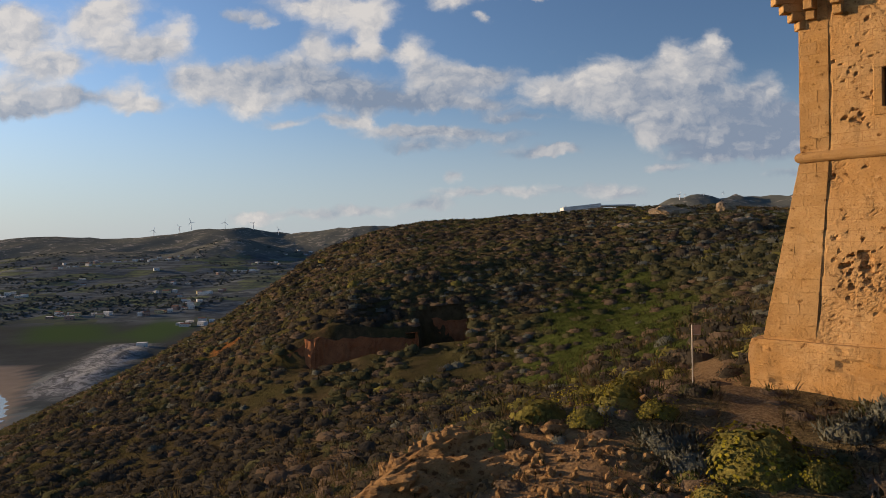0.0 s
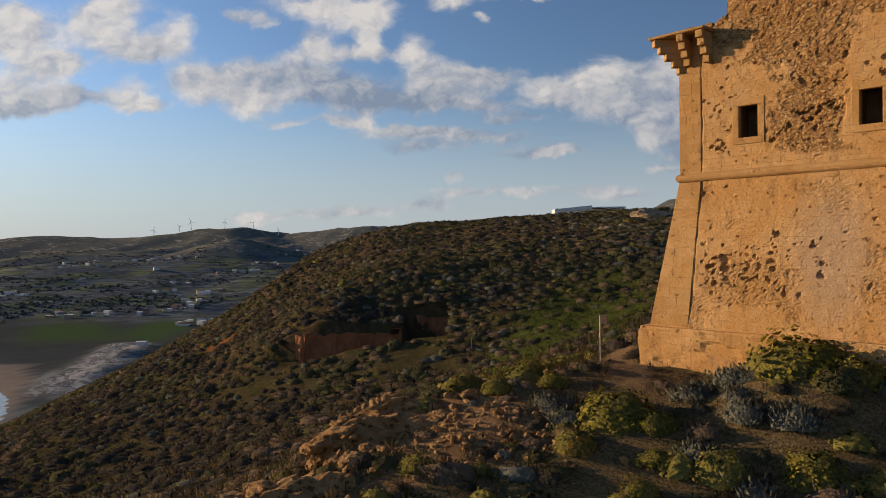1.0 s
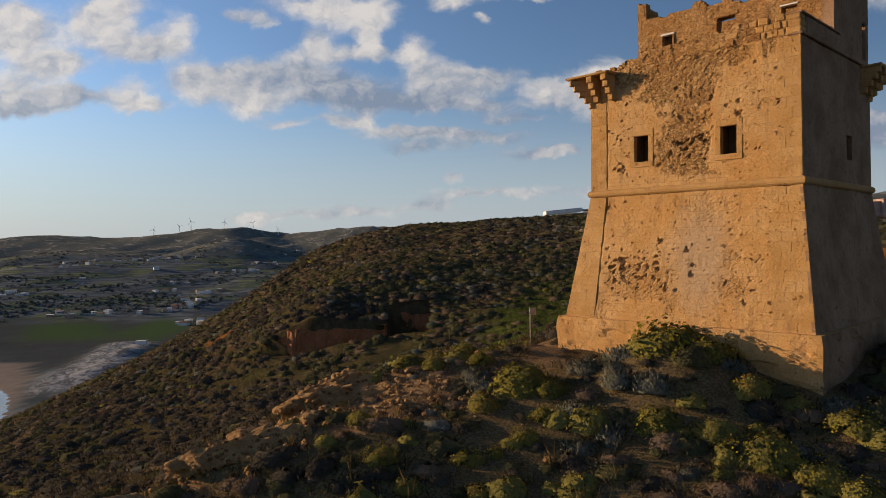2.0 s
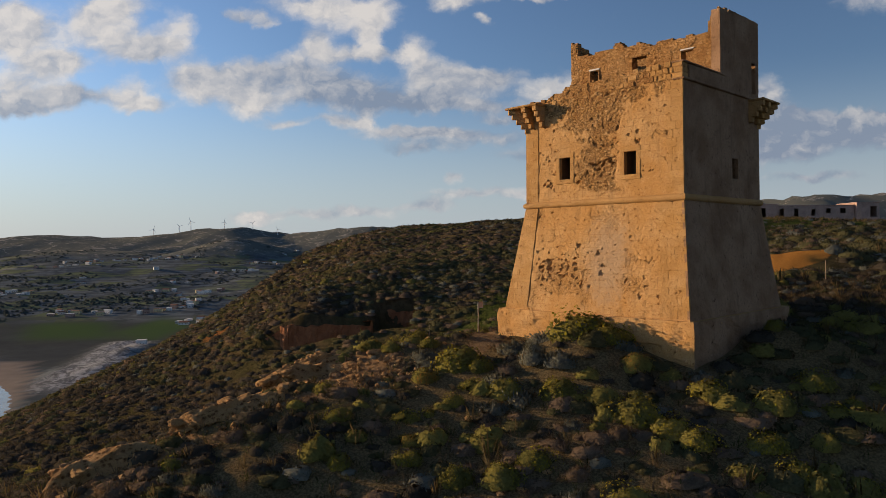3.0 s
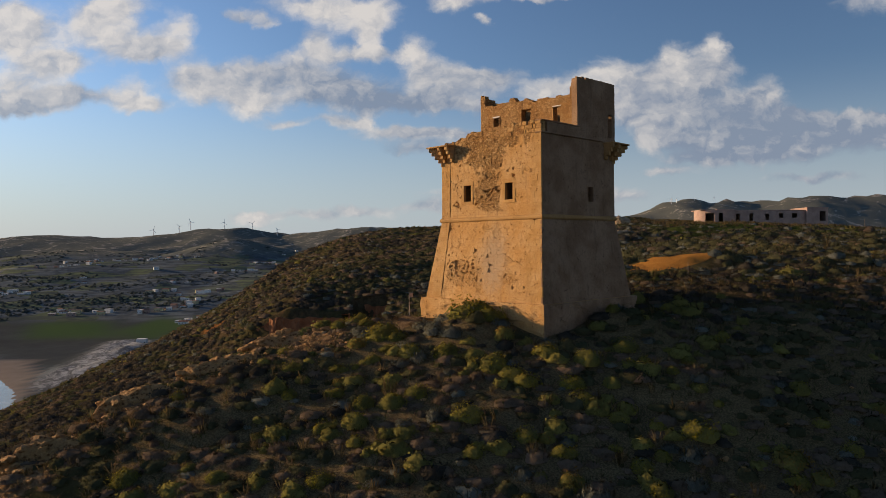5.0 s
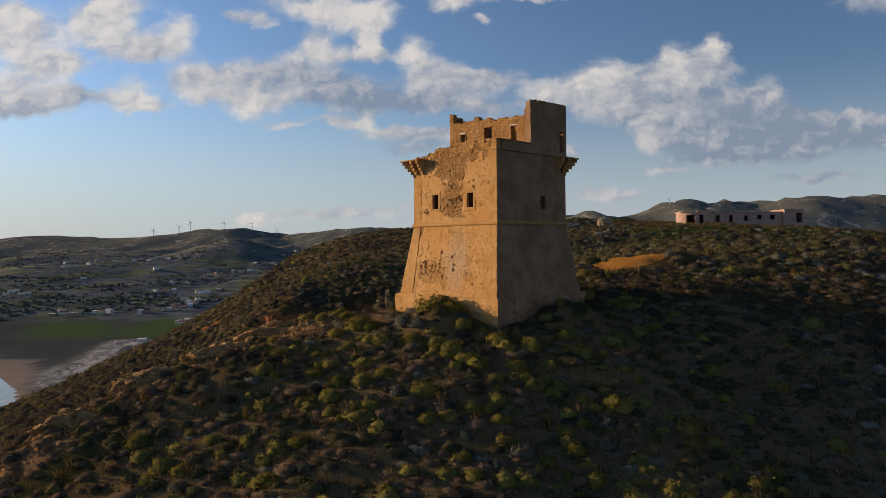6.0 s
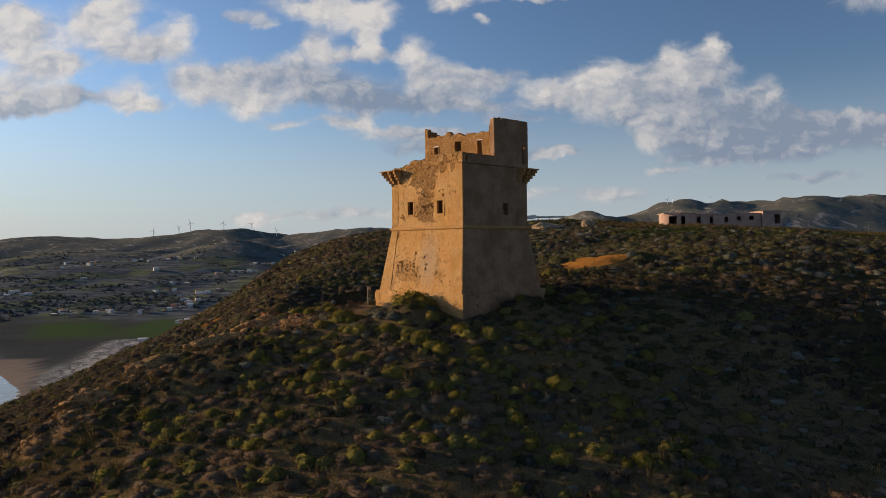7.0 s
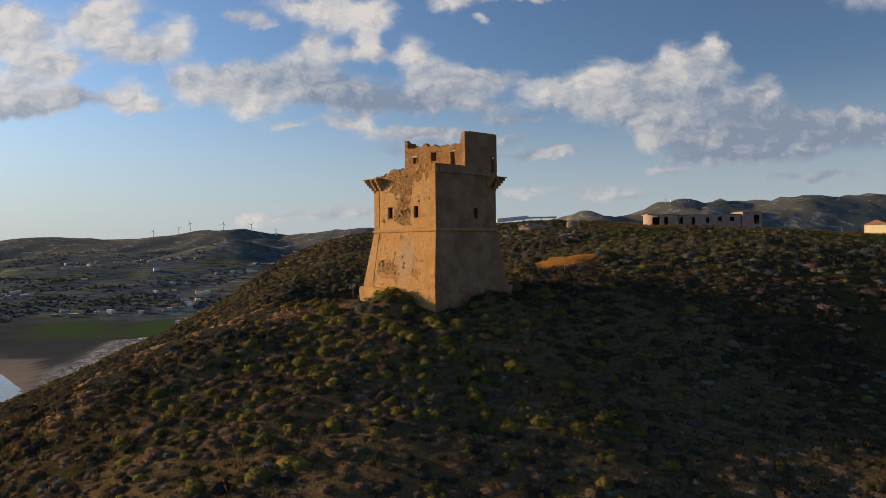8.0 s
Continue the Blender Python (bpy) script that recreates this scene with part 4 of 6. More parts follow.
def window(tower, face, s0, s1, h0, h1, deep=1.1, margin=0.26, name="window", lining=None):
    """A square-headed opening with a stone surround and a deep reveal, its dusk put into the colour."""
    rng = random.Random(int(abs(s0) * 100))

    def slab_box(a, b, c, d, o0, o1):
        p = [on_face(face, a, c, o1), on_face(face, b, c, o1), on_face(face, b, d, o1), on_face(face, a, d, o1)]
        q = [on_face(face, a, c, o0), on_face(face, b, c, o0), on_face(face, b, d, o0), on_face(face, a, d, o0)]
        bm = bmesh.new()
        vs = [bm.verts.new(x) for x in p + q]
        for f in ((0, 1, 2, 3), (7, 6, 5, 4), (0, 4, 5, 1), (1, 5, 6, 2), (2, 6, 7, 3), (3, 7, 4, 0)):
            bm.faces.new([vs[i] for i in f])
        bmesh.ops.recalc_face_normals(bm, faces=bm.faces)
        bmesh.ops.bevel(bm, geom=list(bm.edges), offset=0.018, segments=1, affect="EDGES")
        return bm
    recess = bmesh.new()
    f = [recess.verts.new(on_face(face, *c, -0.02)) for c in ((s0, h0), (s1, h0), (s1, h1), (s0, h1))]
    b = [recess.verts.new(on_face(face, *c, -deep)) for c in ((s0 - 0.1, h0), (s1 + 0.1, h0), (s1 + 0.1, h1 + 0.1), (s0 - 0.1, h1 + 0.1))]
    for i in range(4):
        recess.faces.new((f[i], f[(i + 1) % 4], b[(i + 1) % 4], b[i]))
    recess.faces.new(b)
    bmesh.ops.recalc_face_normals(recess, faces=recess.faces)
    win = part(name, recess, lining or DARKNESS, tower, "square window opening with deep reveal coloured dark for shade")
    if margin:
        m = margin
        part("lintel", slab_box(s0 - m, s1 + m, h1, h1 + m * 1.1, -0.25, 0.022), QUOIN, win)
        part("sill", slab_box(s0 - m, s1 + m, h0 - m, h0, -0.25, 0.035), QUOIN, win)
        part("jamb", slab_box(s0 - m, s0, h0, h1, -0.25, 0.018), QUOIN, win)
        part("jamb", slab_box(s1, s1 + m, h0, h1, -0.25, 0.018), QUOIN, win)
    return win


def corbel_mesh(width, steps, drop):
    """A stepped stone bracket: base against the wall at y = 0, reaching to -y, top at z = 0."""
    bm = bmesh.new()
    z = 0.0
    for reach in steps:
        box(-width / 2, width / 2, -reach, 0.12, z - drop, z + 0.01, 0.0, 0.012, bm)
        z -= drop
    bmesh.ops.bevel(bm, geom=list(bm.edges), offset=0.025, segments=1, affect="EDGES")
    me = bpy.data.meshes.new("corbel")
    bm.to_mesh(me)
    bm.free()
    me.materials.append(QUOIN)
    return me


WINDOW_1, WINDOW_2, WINDOW_3 = (-8.68, -7.94, 9.66, 10.92), (-4.39, -3.68, 9.62, 10.86), (6.67, 7.45, 9.5, 10.64)


def build_tower():
    tower = new("watchtower")
    tagged(tower, "ruined square golden limestone coastal watchtower with battered base", "tower")
    # plinth
    bm = box(-12.48, 0.12, -0.26, 11.8, -2.8, 2.06)
    bmesh.ops.subdivide_edges(bm, edges=list(bm.edges), cuts=60, use_grid_fill=True)
    bm.verts.ensure_lookup_table()
    spots = np.array([v.co for v in bm.verts])
    lumps = fbm(spots[:, 0] * 1.2 + spots[:, 1] * 0.7, spots[:, 2] * 1.5 + spots[:, 1] * 0.6, 4, 70) * 0.05
    lumps -= 0.10 * ease(fbm(spots[:, 0] * 0.9 + spots[:, 1] * 1.1, spots[:, 2] * 1.6, 4, 71), 0.3, 0.7)
    for v, n in zip(bm.verts, lumps):
        rake = 0.05 * (2.1 - v.co.z) / 3
        worn = 0.03 * max(0.0, (v.co.z - 2.0) / 0.1)
        if v.co.x > 0.11:
            v.co.x += rake + n - worn
        if v.co.x < -12.47:
            v.co.x -= rake + n
        if v.co.y < -0.25:
            v.co.y -= rake + n - worn
        if v.co.y > 11.79:
            v.co.y += rake + n
    footing = part("plinth", bm, STONE, tower, "worn projecting stone footing")
    # the footing's east side takes the stone coloured for shade
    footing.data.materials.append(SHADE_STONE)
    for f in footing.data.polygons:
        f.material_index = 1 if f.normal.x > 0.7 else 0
    # walls
    south_low = face_panel("lower_wall", "south", 2.06, 8.22, 0.058, south_relief, (), STONE, tower, "pitted golden plaster over stone")
    south_up = face_panel("upper_wall", "south", 8.2, 14.4, 0.052, south_relief, (WINDOW_1, WINDOW_2), STONE, tower, "golden wall with bare rubble between windows")
    # east walls and window lining use the shade-coloured stone
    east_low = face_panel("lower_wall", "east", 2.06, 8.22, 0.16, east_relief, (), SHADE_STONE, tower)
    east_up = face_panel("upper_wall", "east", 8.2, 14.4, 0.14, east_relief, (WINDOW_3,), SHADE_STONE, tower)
    for face in ("north", "west"):
        face_panel("lower_wall", face, 2.06, 8.22, 0.3, east_relief, (), STONE, tower)
        face_panel("upper_wall", face, 8.2, 14.4, 0.3, east_relief, (), STONE, tower)
    window(tower, "south", *WINDOW_1)
    window(tower, "south", *WINDOW_2)
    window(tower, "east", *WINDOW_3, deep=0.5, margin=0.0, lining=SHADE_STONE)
    # mouldings
    roll = [(-0.05, 8.06), (0.07, 8.08), (0.135, 8.15), (0.155, 8.24), (0.135, 8.33), (0.07, 8.40), (-0.05, 8.44)]
    part("string_course", ring(roll, 8.2, 0.008, 3), QUOIN, tower, "rounded stone string course")
    # roof and parapet
    part("roof_slab", box(-11.1, -1.1, 1.2, 10.32, 13.9, 14.35), STONE, tower)
    rng = random.Random(12)
    w, e, so, no = plan_at(14.3)
    def parapet_top(s):
        k = float(np.interp(s, (-9.6, -9.2, -8.5, -8.3, -7.4, -5.0, -3.0, -1.0), (14.45, 14.72, 14.80, 14.98, 15.05, 15.02, 15.10, 15.14)))
        return k + float(fbm(np.array([s * 1.9]), np.array([0.0]), 3, 93)[0]) * 0.05
    parapet = part("parapet", ruin_wall("x", so + 0.02, 0.5, -9.6, -1.06, 14.3, parapet_top, (), 0.085, 0.06, 9), RUBBLE, tower, "broken stone parapet")
    for row, z in enumerate((14.30, 14.60, 14.90)):
        x = -4.9 + row * 0.5 + rng.uniform(-0.1, 0.1)
        while x < -1.25:
            wide = min(rng.uniform(0.22, 0.62), -1.0 - x)
            if -1.0 - x - wide < 0.25:
                wide = -1.0 - x
            tall = 0.30 - (0.05 if row == 2 else 0.0) * rng.random()
            out = 0.02 + rng.uniform(-0.04, 0.035)
            part("block", box(x + 0.004, x + wide - 0.004, so - out, so + 0.5, z + 0.002, z + tall - 0.002 + rng.uniform(-0.05, 0.05) * (row == 2), 0.04, 0.03, rng=rng), RUBBLE if rng.random() < 0.6 and x < -3 else QUOIN, parapet)
            x += wide
    # east parapet, coping and mould in the shade-coloured stone too
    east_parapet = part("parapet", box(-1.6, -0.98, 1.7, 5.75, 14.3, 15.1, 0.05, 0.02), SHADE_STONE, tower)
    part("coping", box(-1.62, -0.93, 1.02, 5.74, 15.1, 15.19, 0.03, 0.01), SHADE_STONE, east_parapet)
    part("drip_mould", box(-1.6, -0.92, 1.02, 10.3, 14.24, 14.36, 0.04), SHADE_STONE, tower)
    x = -10.9
    while x < -9.3:
        part("block", box(x, x + 0.34, so - 0.02, so + 0.4, 14.33, 14.33 + rng.uniform(0.08, 0.22), 0.03, 0.02, rng=rng), RUBBLE, parapet)
        x += 0.42
    # corner stones
    quoins(tower, south_low, "south", 2.14, 8.02, (None, 1.55), 1.15, 1.6)
    quoins(tower, south_up, "south", 8.5, 14.2, (None, 1.0), 0.95, 0.95)
    quoins(tower, east_low, "east", 2.14, 8.02, (1.5, 0.0), 1.5, 0.0)
    # corner galleries on brackets
    mesh_long = corbel_mesh(0.30, (0.86, 0.70, 0.48, 0.24), 0.30)
    mesh_corner = corbel_mesh(0.36, (1.20, 0.98, 0.72, 0.42, 0.2), 0.29)
    for cx, cy, turn in ((-11.19, 1.05, 0.0), (-1.04, 10.41, 180.0)):
        base = pose(cx, cy, 0, 0, 0, turn)
        slab = bmesh.new()
        outline = [(-0.92, -0.92), (1.5, -0.92), (1.5, 0.1), (0.1, 0.1), (0.1, 1.5), (-0.92, 1.5)]
        low = [slab.verts.new((x, y, 14.10)) for x, y in outline]
        high = [slab.verts.new((x * 1.02, y * 1.02, 14.24 + 0.03 * math.sin(x * 5 + y * 3))) for x, y in outline]
        slab.faces.new(low[::-1])
        slab.faces.new(high)
        for i in range(6):
            slab.faces.new((low[i], low[(i + 1) % 6], high[(i + 1) % 6], high[i]))
        bmesh.ops.bevel(slab, geom=list(slab.edges), offset=0.03, segments=1, affect="EDGES")
        gallery = part("gallery_slab", slab, QUOIN, tower, "broken corner gallery slab on stepped brackets")
        gallery.matrix_basis = base
        for x, y, rz, me in ((0.45, 0, 0, mesh_long), (1.28, 0, 0, mesh_long), (0, 0.45, -90, mesh_long), (0, 1.28, -90, mesh_long), (0.08, 0.08, -45, mesh_corner)):
            c = new("corbel", me)
            c.parent = gallery
            c.matrix_basis = pose(x, y, 14.10, 0, 0, rz)
    # upper room
    def south_top(s):
        k = float(np.interp(s, (-11.2, -10.85, -10.6, -9.6, -8.2, -7.6, -7.2, -6.2, -5.6, -4.4, -3.2, -1.95, -1.8, -1.2), (19.05, 18.9, 18.0, 18.05, 18.1, 18.25, 17.95, 18.0, 17.75, 17.85, 17.75, 17.8, 18.5, 19.03)))
        return k + float(fbm(np.array([s * 2.3]), np.array([0.0]), 3, 90)[0]) * 0.12
    part("room_wall", ruin_wall("x", 5.75, 0.55, -11.2, -1.25, 14.3, south_top, ((-9.72, -9.1, 16.2, 16.95), (-6.7, -5.75, 16.2, 17.2), (-3.5, -2.82, 15.2, 17.0)), 0.13, 0.055, 4),
         RUBBLE, tower, "roofless upper room wall of bare rubble")
    part("lintel", box(-9.80, -9.02, 5.69, 6.0, 16.95, 17.05, 0.02, 0.01), WHITE, tower, "pale lintel over a small window")
    part("lintel", box(-6.85, -5.6, 5.69, 6.0, 17.2, 17.36, 0.03, 0.02), RUBBLE, tower)
    part("jamb", box(-9.80, -9.70, 5.69, 6.0, 16.2, 16.95, 0.02, 0.01), RUBBLE, tower)
    part("jamb", box(-9.12, -9.02, 5.69, 6.0, 16.2, 16.95, 0.02, 0.01), RUBBLE, tower)
    part("lintel", box(-3.58, -2.74, 5.71, 6.0, 17.0, 17.07, 0.02, 0.01), WHITE, tower)

    def east_top(s):
        return float(np.interp(s, (5.7, 6.0, 6.2, 10.9), (18.8, 18.95, 19.0, 19.06))) + 0.03 * math.sin(s * 9)
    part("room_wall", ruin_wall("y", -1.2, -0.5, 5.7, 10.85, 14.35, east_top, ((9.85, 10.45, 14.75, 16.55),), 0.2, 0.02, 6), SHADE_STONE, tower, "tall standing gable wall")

    def west_top(s):
        return float(np.interp(s, (5.7, 7.0, 8.5, 10.9), (19.0, 18.6, 18.35, 18.2))) + float(fbm(np.array([s * 2.0]), np.array([3.0]), 2, 91)[0]) * 0.06
    part("room_wall", ruin_wall("y", -11.2, 0.5, 5.76, 10.85, 14.35, west_top, (), 0.22, 0.05, 7), RUBBLE, tower)
    part("room_wall", ruin_wall("x", 10.85, -0.5, -11.2, -1.7, 14.35, lambda s: 18.38 + 0.04 * math.sin(s * 1.3), (), 0.3, 0.05, 8), RUBBLE, tower)
    return tower


def quoins(tower, wall, face, h0, h1, strips, left_wide, right_wide):
    """Courses of squared stones at a wall's two ends, each a little proud."""
    rng = random.Random(int(h0 * 10) + len(face))
    h, row = h0, 0
    while h < h1 - 0.1:
        tall = min(rng.uniform(0.34, 0.46), h1 - h)
        w, e, so, no = plan_at(h + tall / 2)
        lo, hi = (w, e) if face == "south" else (so, no)
        crack = -10.25 - 0.03 * max(0.0, 8.2 - h)
        for a, b in ((lo, crack if face == "south" else lo + left_wide), (hi - right_wide, hi)):
            if b - a < 0.1:
                continue
            cut = [a, a + (b - a) * (0.36 if row % 2 else 0.62) + rng.uniform(-0.05, 0.05), b]
            if row % 2 and face == "south" and b == hi:
                cut[0] += 0.12
            for c, d in zip(cut, cut[1:]):
                out, t = 0.008 + rng.uniform(-0.006, 0.010), 0.0025
                at_lo, at_hi = abs(c - lo) < 0.01, abs(d - hi) < 0.01
                bm = bmesh.new()
                pts = []
                for o in (out, -0.12):
                    for (s, z) in ((c, h), (d, h), (d, h + tall), (c, h + tall)):
                        wz, ez, sz, nz = plan_at(z)
                        l2, h2 = (wz, ez) if face == "south" else (sz, nz)
                        s2 = l2 - 0.012 if (at_lo and s == c) else h2 + 0.012 if (at_hi and s == d) else s + (t if s == c else -t)
                        pts.append(on_face(face, s2, z + (t if z == h else -t), o + rng.uniform(-0.004, 0.004)))
                vs = [bm.verts.new(p) for p in pts]
                for f in ((0, 1, 2, 3), (7, 6, 5, 4), (0, 4, 5, 1), (1, 5, 6, 2), (2, 6, 7, 3), (3, 7, 4, 0)):
                    bm.faces.new([vs[i] for i in f])
                bmesh.ops.recalc_face_normals(bm, faces=bm.faces)
                bmesh.ops.bevel(bm, geom=[e2 for e2 in bm.edges if all(v in vs[:4] for v in e2.verts)], offset=0.006, segments=1, affect="EDGES")
                # east corner stones share the shade colour of their wall
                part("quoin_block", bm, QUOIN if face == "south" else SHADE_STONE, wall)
        h += tall
        row += 1


build_tower()


# ---- buildings and posts ----
def stand(u, v):
    x, y = place(u, v)
    return x, y, ground_z(x, y)


TURN_UV = math.degrees(math.atan2(RIGHT.y, RIGHT.x))


def sign_post(u, v, tall, board, label):
    x, y, z = stand(u, v)
    post = thing("sign_post", x, y, z, label, "post")
    bm = bmesh.new()
    bmesh.ops.create_cone(bm, segments=8, radius1=0.03, radius2=0.026, depth=tall + 0.3, cap_ends=True, matrix=Matrix.Translation((0, 0, (tall - 0.3) / 2)))
    part("pole", bm, METAL if board else WOOD, post)
    if board:
        b = part("board", box(0.04, 0.32, -0.03, 0.0, tall - 0.36, tall, 0.006), BOARD, post, "small brown notice board")
        b.matrix_basis = pose(0, 0, 0, 0, 0, TURN_UV)
        f = part("board_frame", box(0.02, 0.32, -0.012, 0.012, tall - 0.40, tall - 0.36, 0.004), METAL, post)
        f.matrix_basis = pose(0, 0, 0, 0, 0, TURN_UV)
    return post


sign_post(9.2, 26.5, 2.3, True, "thin metal sign post with small brown board beside path")
sign_post(35.3, 33.2, 1.6, False, "grey weathered wooden marker post beside bare red track")
sign_post(4.9, 73.0, 1.9, False, "thin weathered post on the scrubby slope")
for pu in (97, 112, 128, 141):
    sign_post(pu, 132 + (pu % 5), 2.6, False, "thin grey fence post on the dry grass plateau")


def walled_box(parent, x0, x1, y0, y1, z0, z1, openings, mat, thick=0.3):
    """Four walls and a roof in the parent's own axes; openings (a, b, low, high) in the front wall at y0."""
    cuts = sorted({x0, x1, *[q for o in openings for q in o[:2]]})
    bm = bmesh.new()
    for a, b in zip(cuts, cuts[1:]):
        hit = [o for o in openings if o[0] <= a and b <= o[1]]
        if hit:
            if hit[0][2] > z0 + 0.01:
                box(a, b, y0, y0 + thick, z0, hit[0][2], bm=bm)
            box(a, b, y0, y0 + thick, hit[0][3], z1, bm=bm)
        else:
            box(a, b, y0, y0 + thick, z0, z1, bm=bm)
    part("front_wall", bm, mat, parent)
    part("back_wall", box(x0, x1, y1 - thick, y1, z0, z1), mat, parent)
    part("side_wall", box(x0, x0 + thick, y0 + thick, y1 - thick, z0, z1), mat, parent)
    part("side_wall", box(x1 - thick, x1, y0 + thick, y1 - thick, z0, z1), mat, parent)
    part("roof", box(x0 - 0.15, x1 + 0.15, y0 - 0.15, y1 + 0.15, z1, z1 + 0.22, 0.03), mat, parent)


def unfinished_building():
    x, y = place(83, 161.5)
    z = 12.0
    b = thing("unfinished_building", x, y, z, "long low unfinished pinkish concrete building with empty openings", "building")
    b.matrix_basis = pose(x, y, z, 0, 0, TURN_UV)
    walled_box(b, 9.2, 29.2, 0.4, 8, -1.5, 3.0, ((10.0, 11.2, 0.2, 2.3), (13.8, 14.9, 0.2, 2.3), (18.2, 19.3, 0.5, 2.2), (22.0, 23.2, 1.0, 2.3), (25.6, 27.0, 1.0, 2.3)), CONCRETE)
    walled_box(b, 29.3, 35.0, -0.6, 8.4, -1.5, 3.6, ((32.7, 34.4, 0.0, 2.7),), CONCRETE)
    # the rounded end pavilion
    bm = bmesh.new()
    arc = [(4.6 + 4.6 * math.cos(a), 4.2 + 4.6 * math.sin(a)) for a in np.linspace(math.pi * 0.5, math.pi * 1.5, 19)]
    for (ax, ay), (bx, by) in zip(arc, arc[1:]):
        quad = [(ax, ay), (bx, by), (bx + (4.6 - bx) * 0.07, by + (4.2 - by) * 0.07), (ax + (4.6 - ax) * 0.07, ay + (4.2 - ay) * 0.07)]
        open_here = -0.5 < (ax - 1.9) < 1.9 and ay < 2.5
        for lo, hi in (((-1.5, 0.0), (2.5, 3.3)) if open_here else ((-1.5, 3.3),)):
            vs = [bm.verts.new((px, py, lo)) for px, py in quad] + [bm.verts.new((px, py, hi)) for px, py in quad]
            for f in ((0, 1, 5, 4), (1, 2, 6, 5), (2, 3, 7, 6), (3, 0, 4, 7), (4, 5, 6, 7)):
                bm.faces.new([vs[i] for i in f])
    bmesh.ops.recalc_face_normals(bm, faces=bm.faces)
    part("round_wall", bm, CONCRETE, b, "rounded end wall")
    walled_box(b, 4.6, 9.1, -0.4, 8.8, -1.5, 3.3, ((5.0, 6.2, 0.0, 2.5),), CONCRETE)
    part("roof", box(0.3, 4.6, 0.6, 8.0, 3.3, 3.5, 0.03), CONCRETE, b)
    return b


def small_house(u, v, wide, deep, tall, mat, turn, label, gable=True, group="", windows=2, sink=0.6):
    x, y, z = stand(u, v)
    h = thing("house", x, y, z, label, "house", group)
    h.matrix_basis = pose(x, y, z, 0, 0, TURN_UV + turn)
    part("wall", box(-wide / 2, wide / 2, -deep / 2, deep / 2, -sink - 1.5, tall), mat, h)
    if gable:
        bm = bmesh.new()
        e, r = 0.35, wide * 0.16
        pts = [(-wide / 2 - e, -deep / 2 - e, tall), (wide / 2 + e, -deep / 2 - e, tall), (wide / 2 + e, deep / 2 + e, tall), (-wide / 2 - e, deep / 2 + e, tall), (-wide / 2 - e, 0, tall + r), (wide / 2 + e, 0, tall + r)]
        vs = [bm.verts.new(p) for p in pts]
        for f in ((0, 1, 5, 4), (2, 3, 4, 5), (3, 0, 4), (1, 2, 5), (3, 2, 1, 0)):
            bm.faces.new([vs[i] for i in f])
        part("roof", bm, TILE, h)
    else:
        part("roof", box(-wide / 2 - 0.2, wide / 2 + 0.2, -deep / 2 - 0.2, deep / 2 + 0.2, tall, tall + 0.3, 0.04), WHITE if mat != CREAM else TILE, h)
    for i in range(windows):
        wx = -wide / 2 + wide * (i + 0.5) / windows
        part("window", box(wx - 0.5, wx + 0.5, -deep / 2 - 0.05, -deep / 2 + 0.2, 1.0, min(2.4, tall - 0.3)), GLASS_DARK, h)
    return h


unfinished_building()
cream = small_house(158.0, 163, 10, 8, 3.4, CREAM, 25, "cream painted low house on the dry plateau", True, windows=3, sink=2)
# long white terrace canopy on the far crest
cx, cy = place(44, 262)
canopy = thing("white_canopy", cx, cy, 15.6, "long low white canopy roof on slanting supports on the crest", "canopy")
canopy.matrix_basis = pose(cx, cy, 16.1, 0, 0, TURN_UV)
west_roof = box(0, 14, 0, 8, 2.1, 3.6, 0.05)
for vtx in west_roof.verts:
    vtx.co.z -= 0.09 * (14 - vtx.co.x)
part("canopy_roof", west_roof, WHITE, canopy)
part("canopy_roof", box(14, 27, 0, 8, 2.5, 3.0, 0.05), WHITE, canopy)
for lx, lean in ((1.0, 0.5), (6.0, 0.5), (11.5, 2.6), (14.5, 2.2), (20.0, 0.4), (26.0, 0.4)):
    leg = box(-0.2, 0.2, 0.5, 0.9, -3.0, 2.9)
    for vtx in leg.verts:
        if vtx.co.z < 0:
            vtx.co.x += lean
    leg_ob = part("support", leg, WHITE, canopy)
    leg_ob.location.x = lx


def wind_turbine(u, v, tall, spin):
    x, y, z = stand(u, v)
    t = thing("wind_turbine", x, y, z - 2, "white three-bladed wind turbine on a distant ridge", "wind turbine", "turbines on the ridge")
    t.matrix_basis = pose(x, y, z - 2, 0, 0, TURN_UV)
    bm = bmesh.new()
    bmesh.ops.create_cone(bm, segments=8, radius1=1.9 * tall / 38, radius2=1.1 * tall / 38, depth=tall, cap_ends=True, matrix=Matrix.Translation((0, 0, tall / 2)))
    part("mast", bm, BLADE, t)
    k = tall / 38
    part("nacelle", box(-1.3 * k, 1.3 * k, -2.6 * k, 4.5 * k, tall - 1.2 * k, tall + 1.6 * k, 0.3 * k), BLADE, t)
    for i in range(3):
        bm = bmesh.new()
        L = tall * 0.52
        vs = [bm.verts.new(p) for p in ((-1.1 * k, 0, 0), (1.3 * k, 0, 0), (0.5 * k, 0, L), (-0.4 * k, 0, L), (-1.1 * k, 0.5 * k, 0), (1.3 * k, 0.5 * k, 0), (0.5 * k, 0.2 * k, L), (-0.4 * k, 0.2 * k, L))]
        for f in ((0, 1, 2, 3), (7, 6, 5, 4), (0, 4, 5, 1), (1, 5, 6, 2), (2, 6, 7, 3), (3, 7, 4, 0)):
            bm.faces.new([vs[k2] for k2 in f])
        blade = part("blade", bm, BLADE, t)
        blade.matrix_basis = pose(0, -3.2 * k, tall, 0, spin + 120 * i, 0)


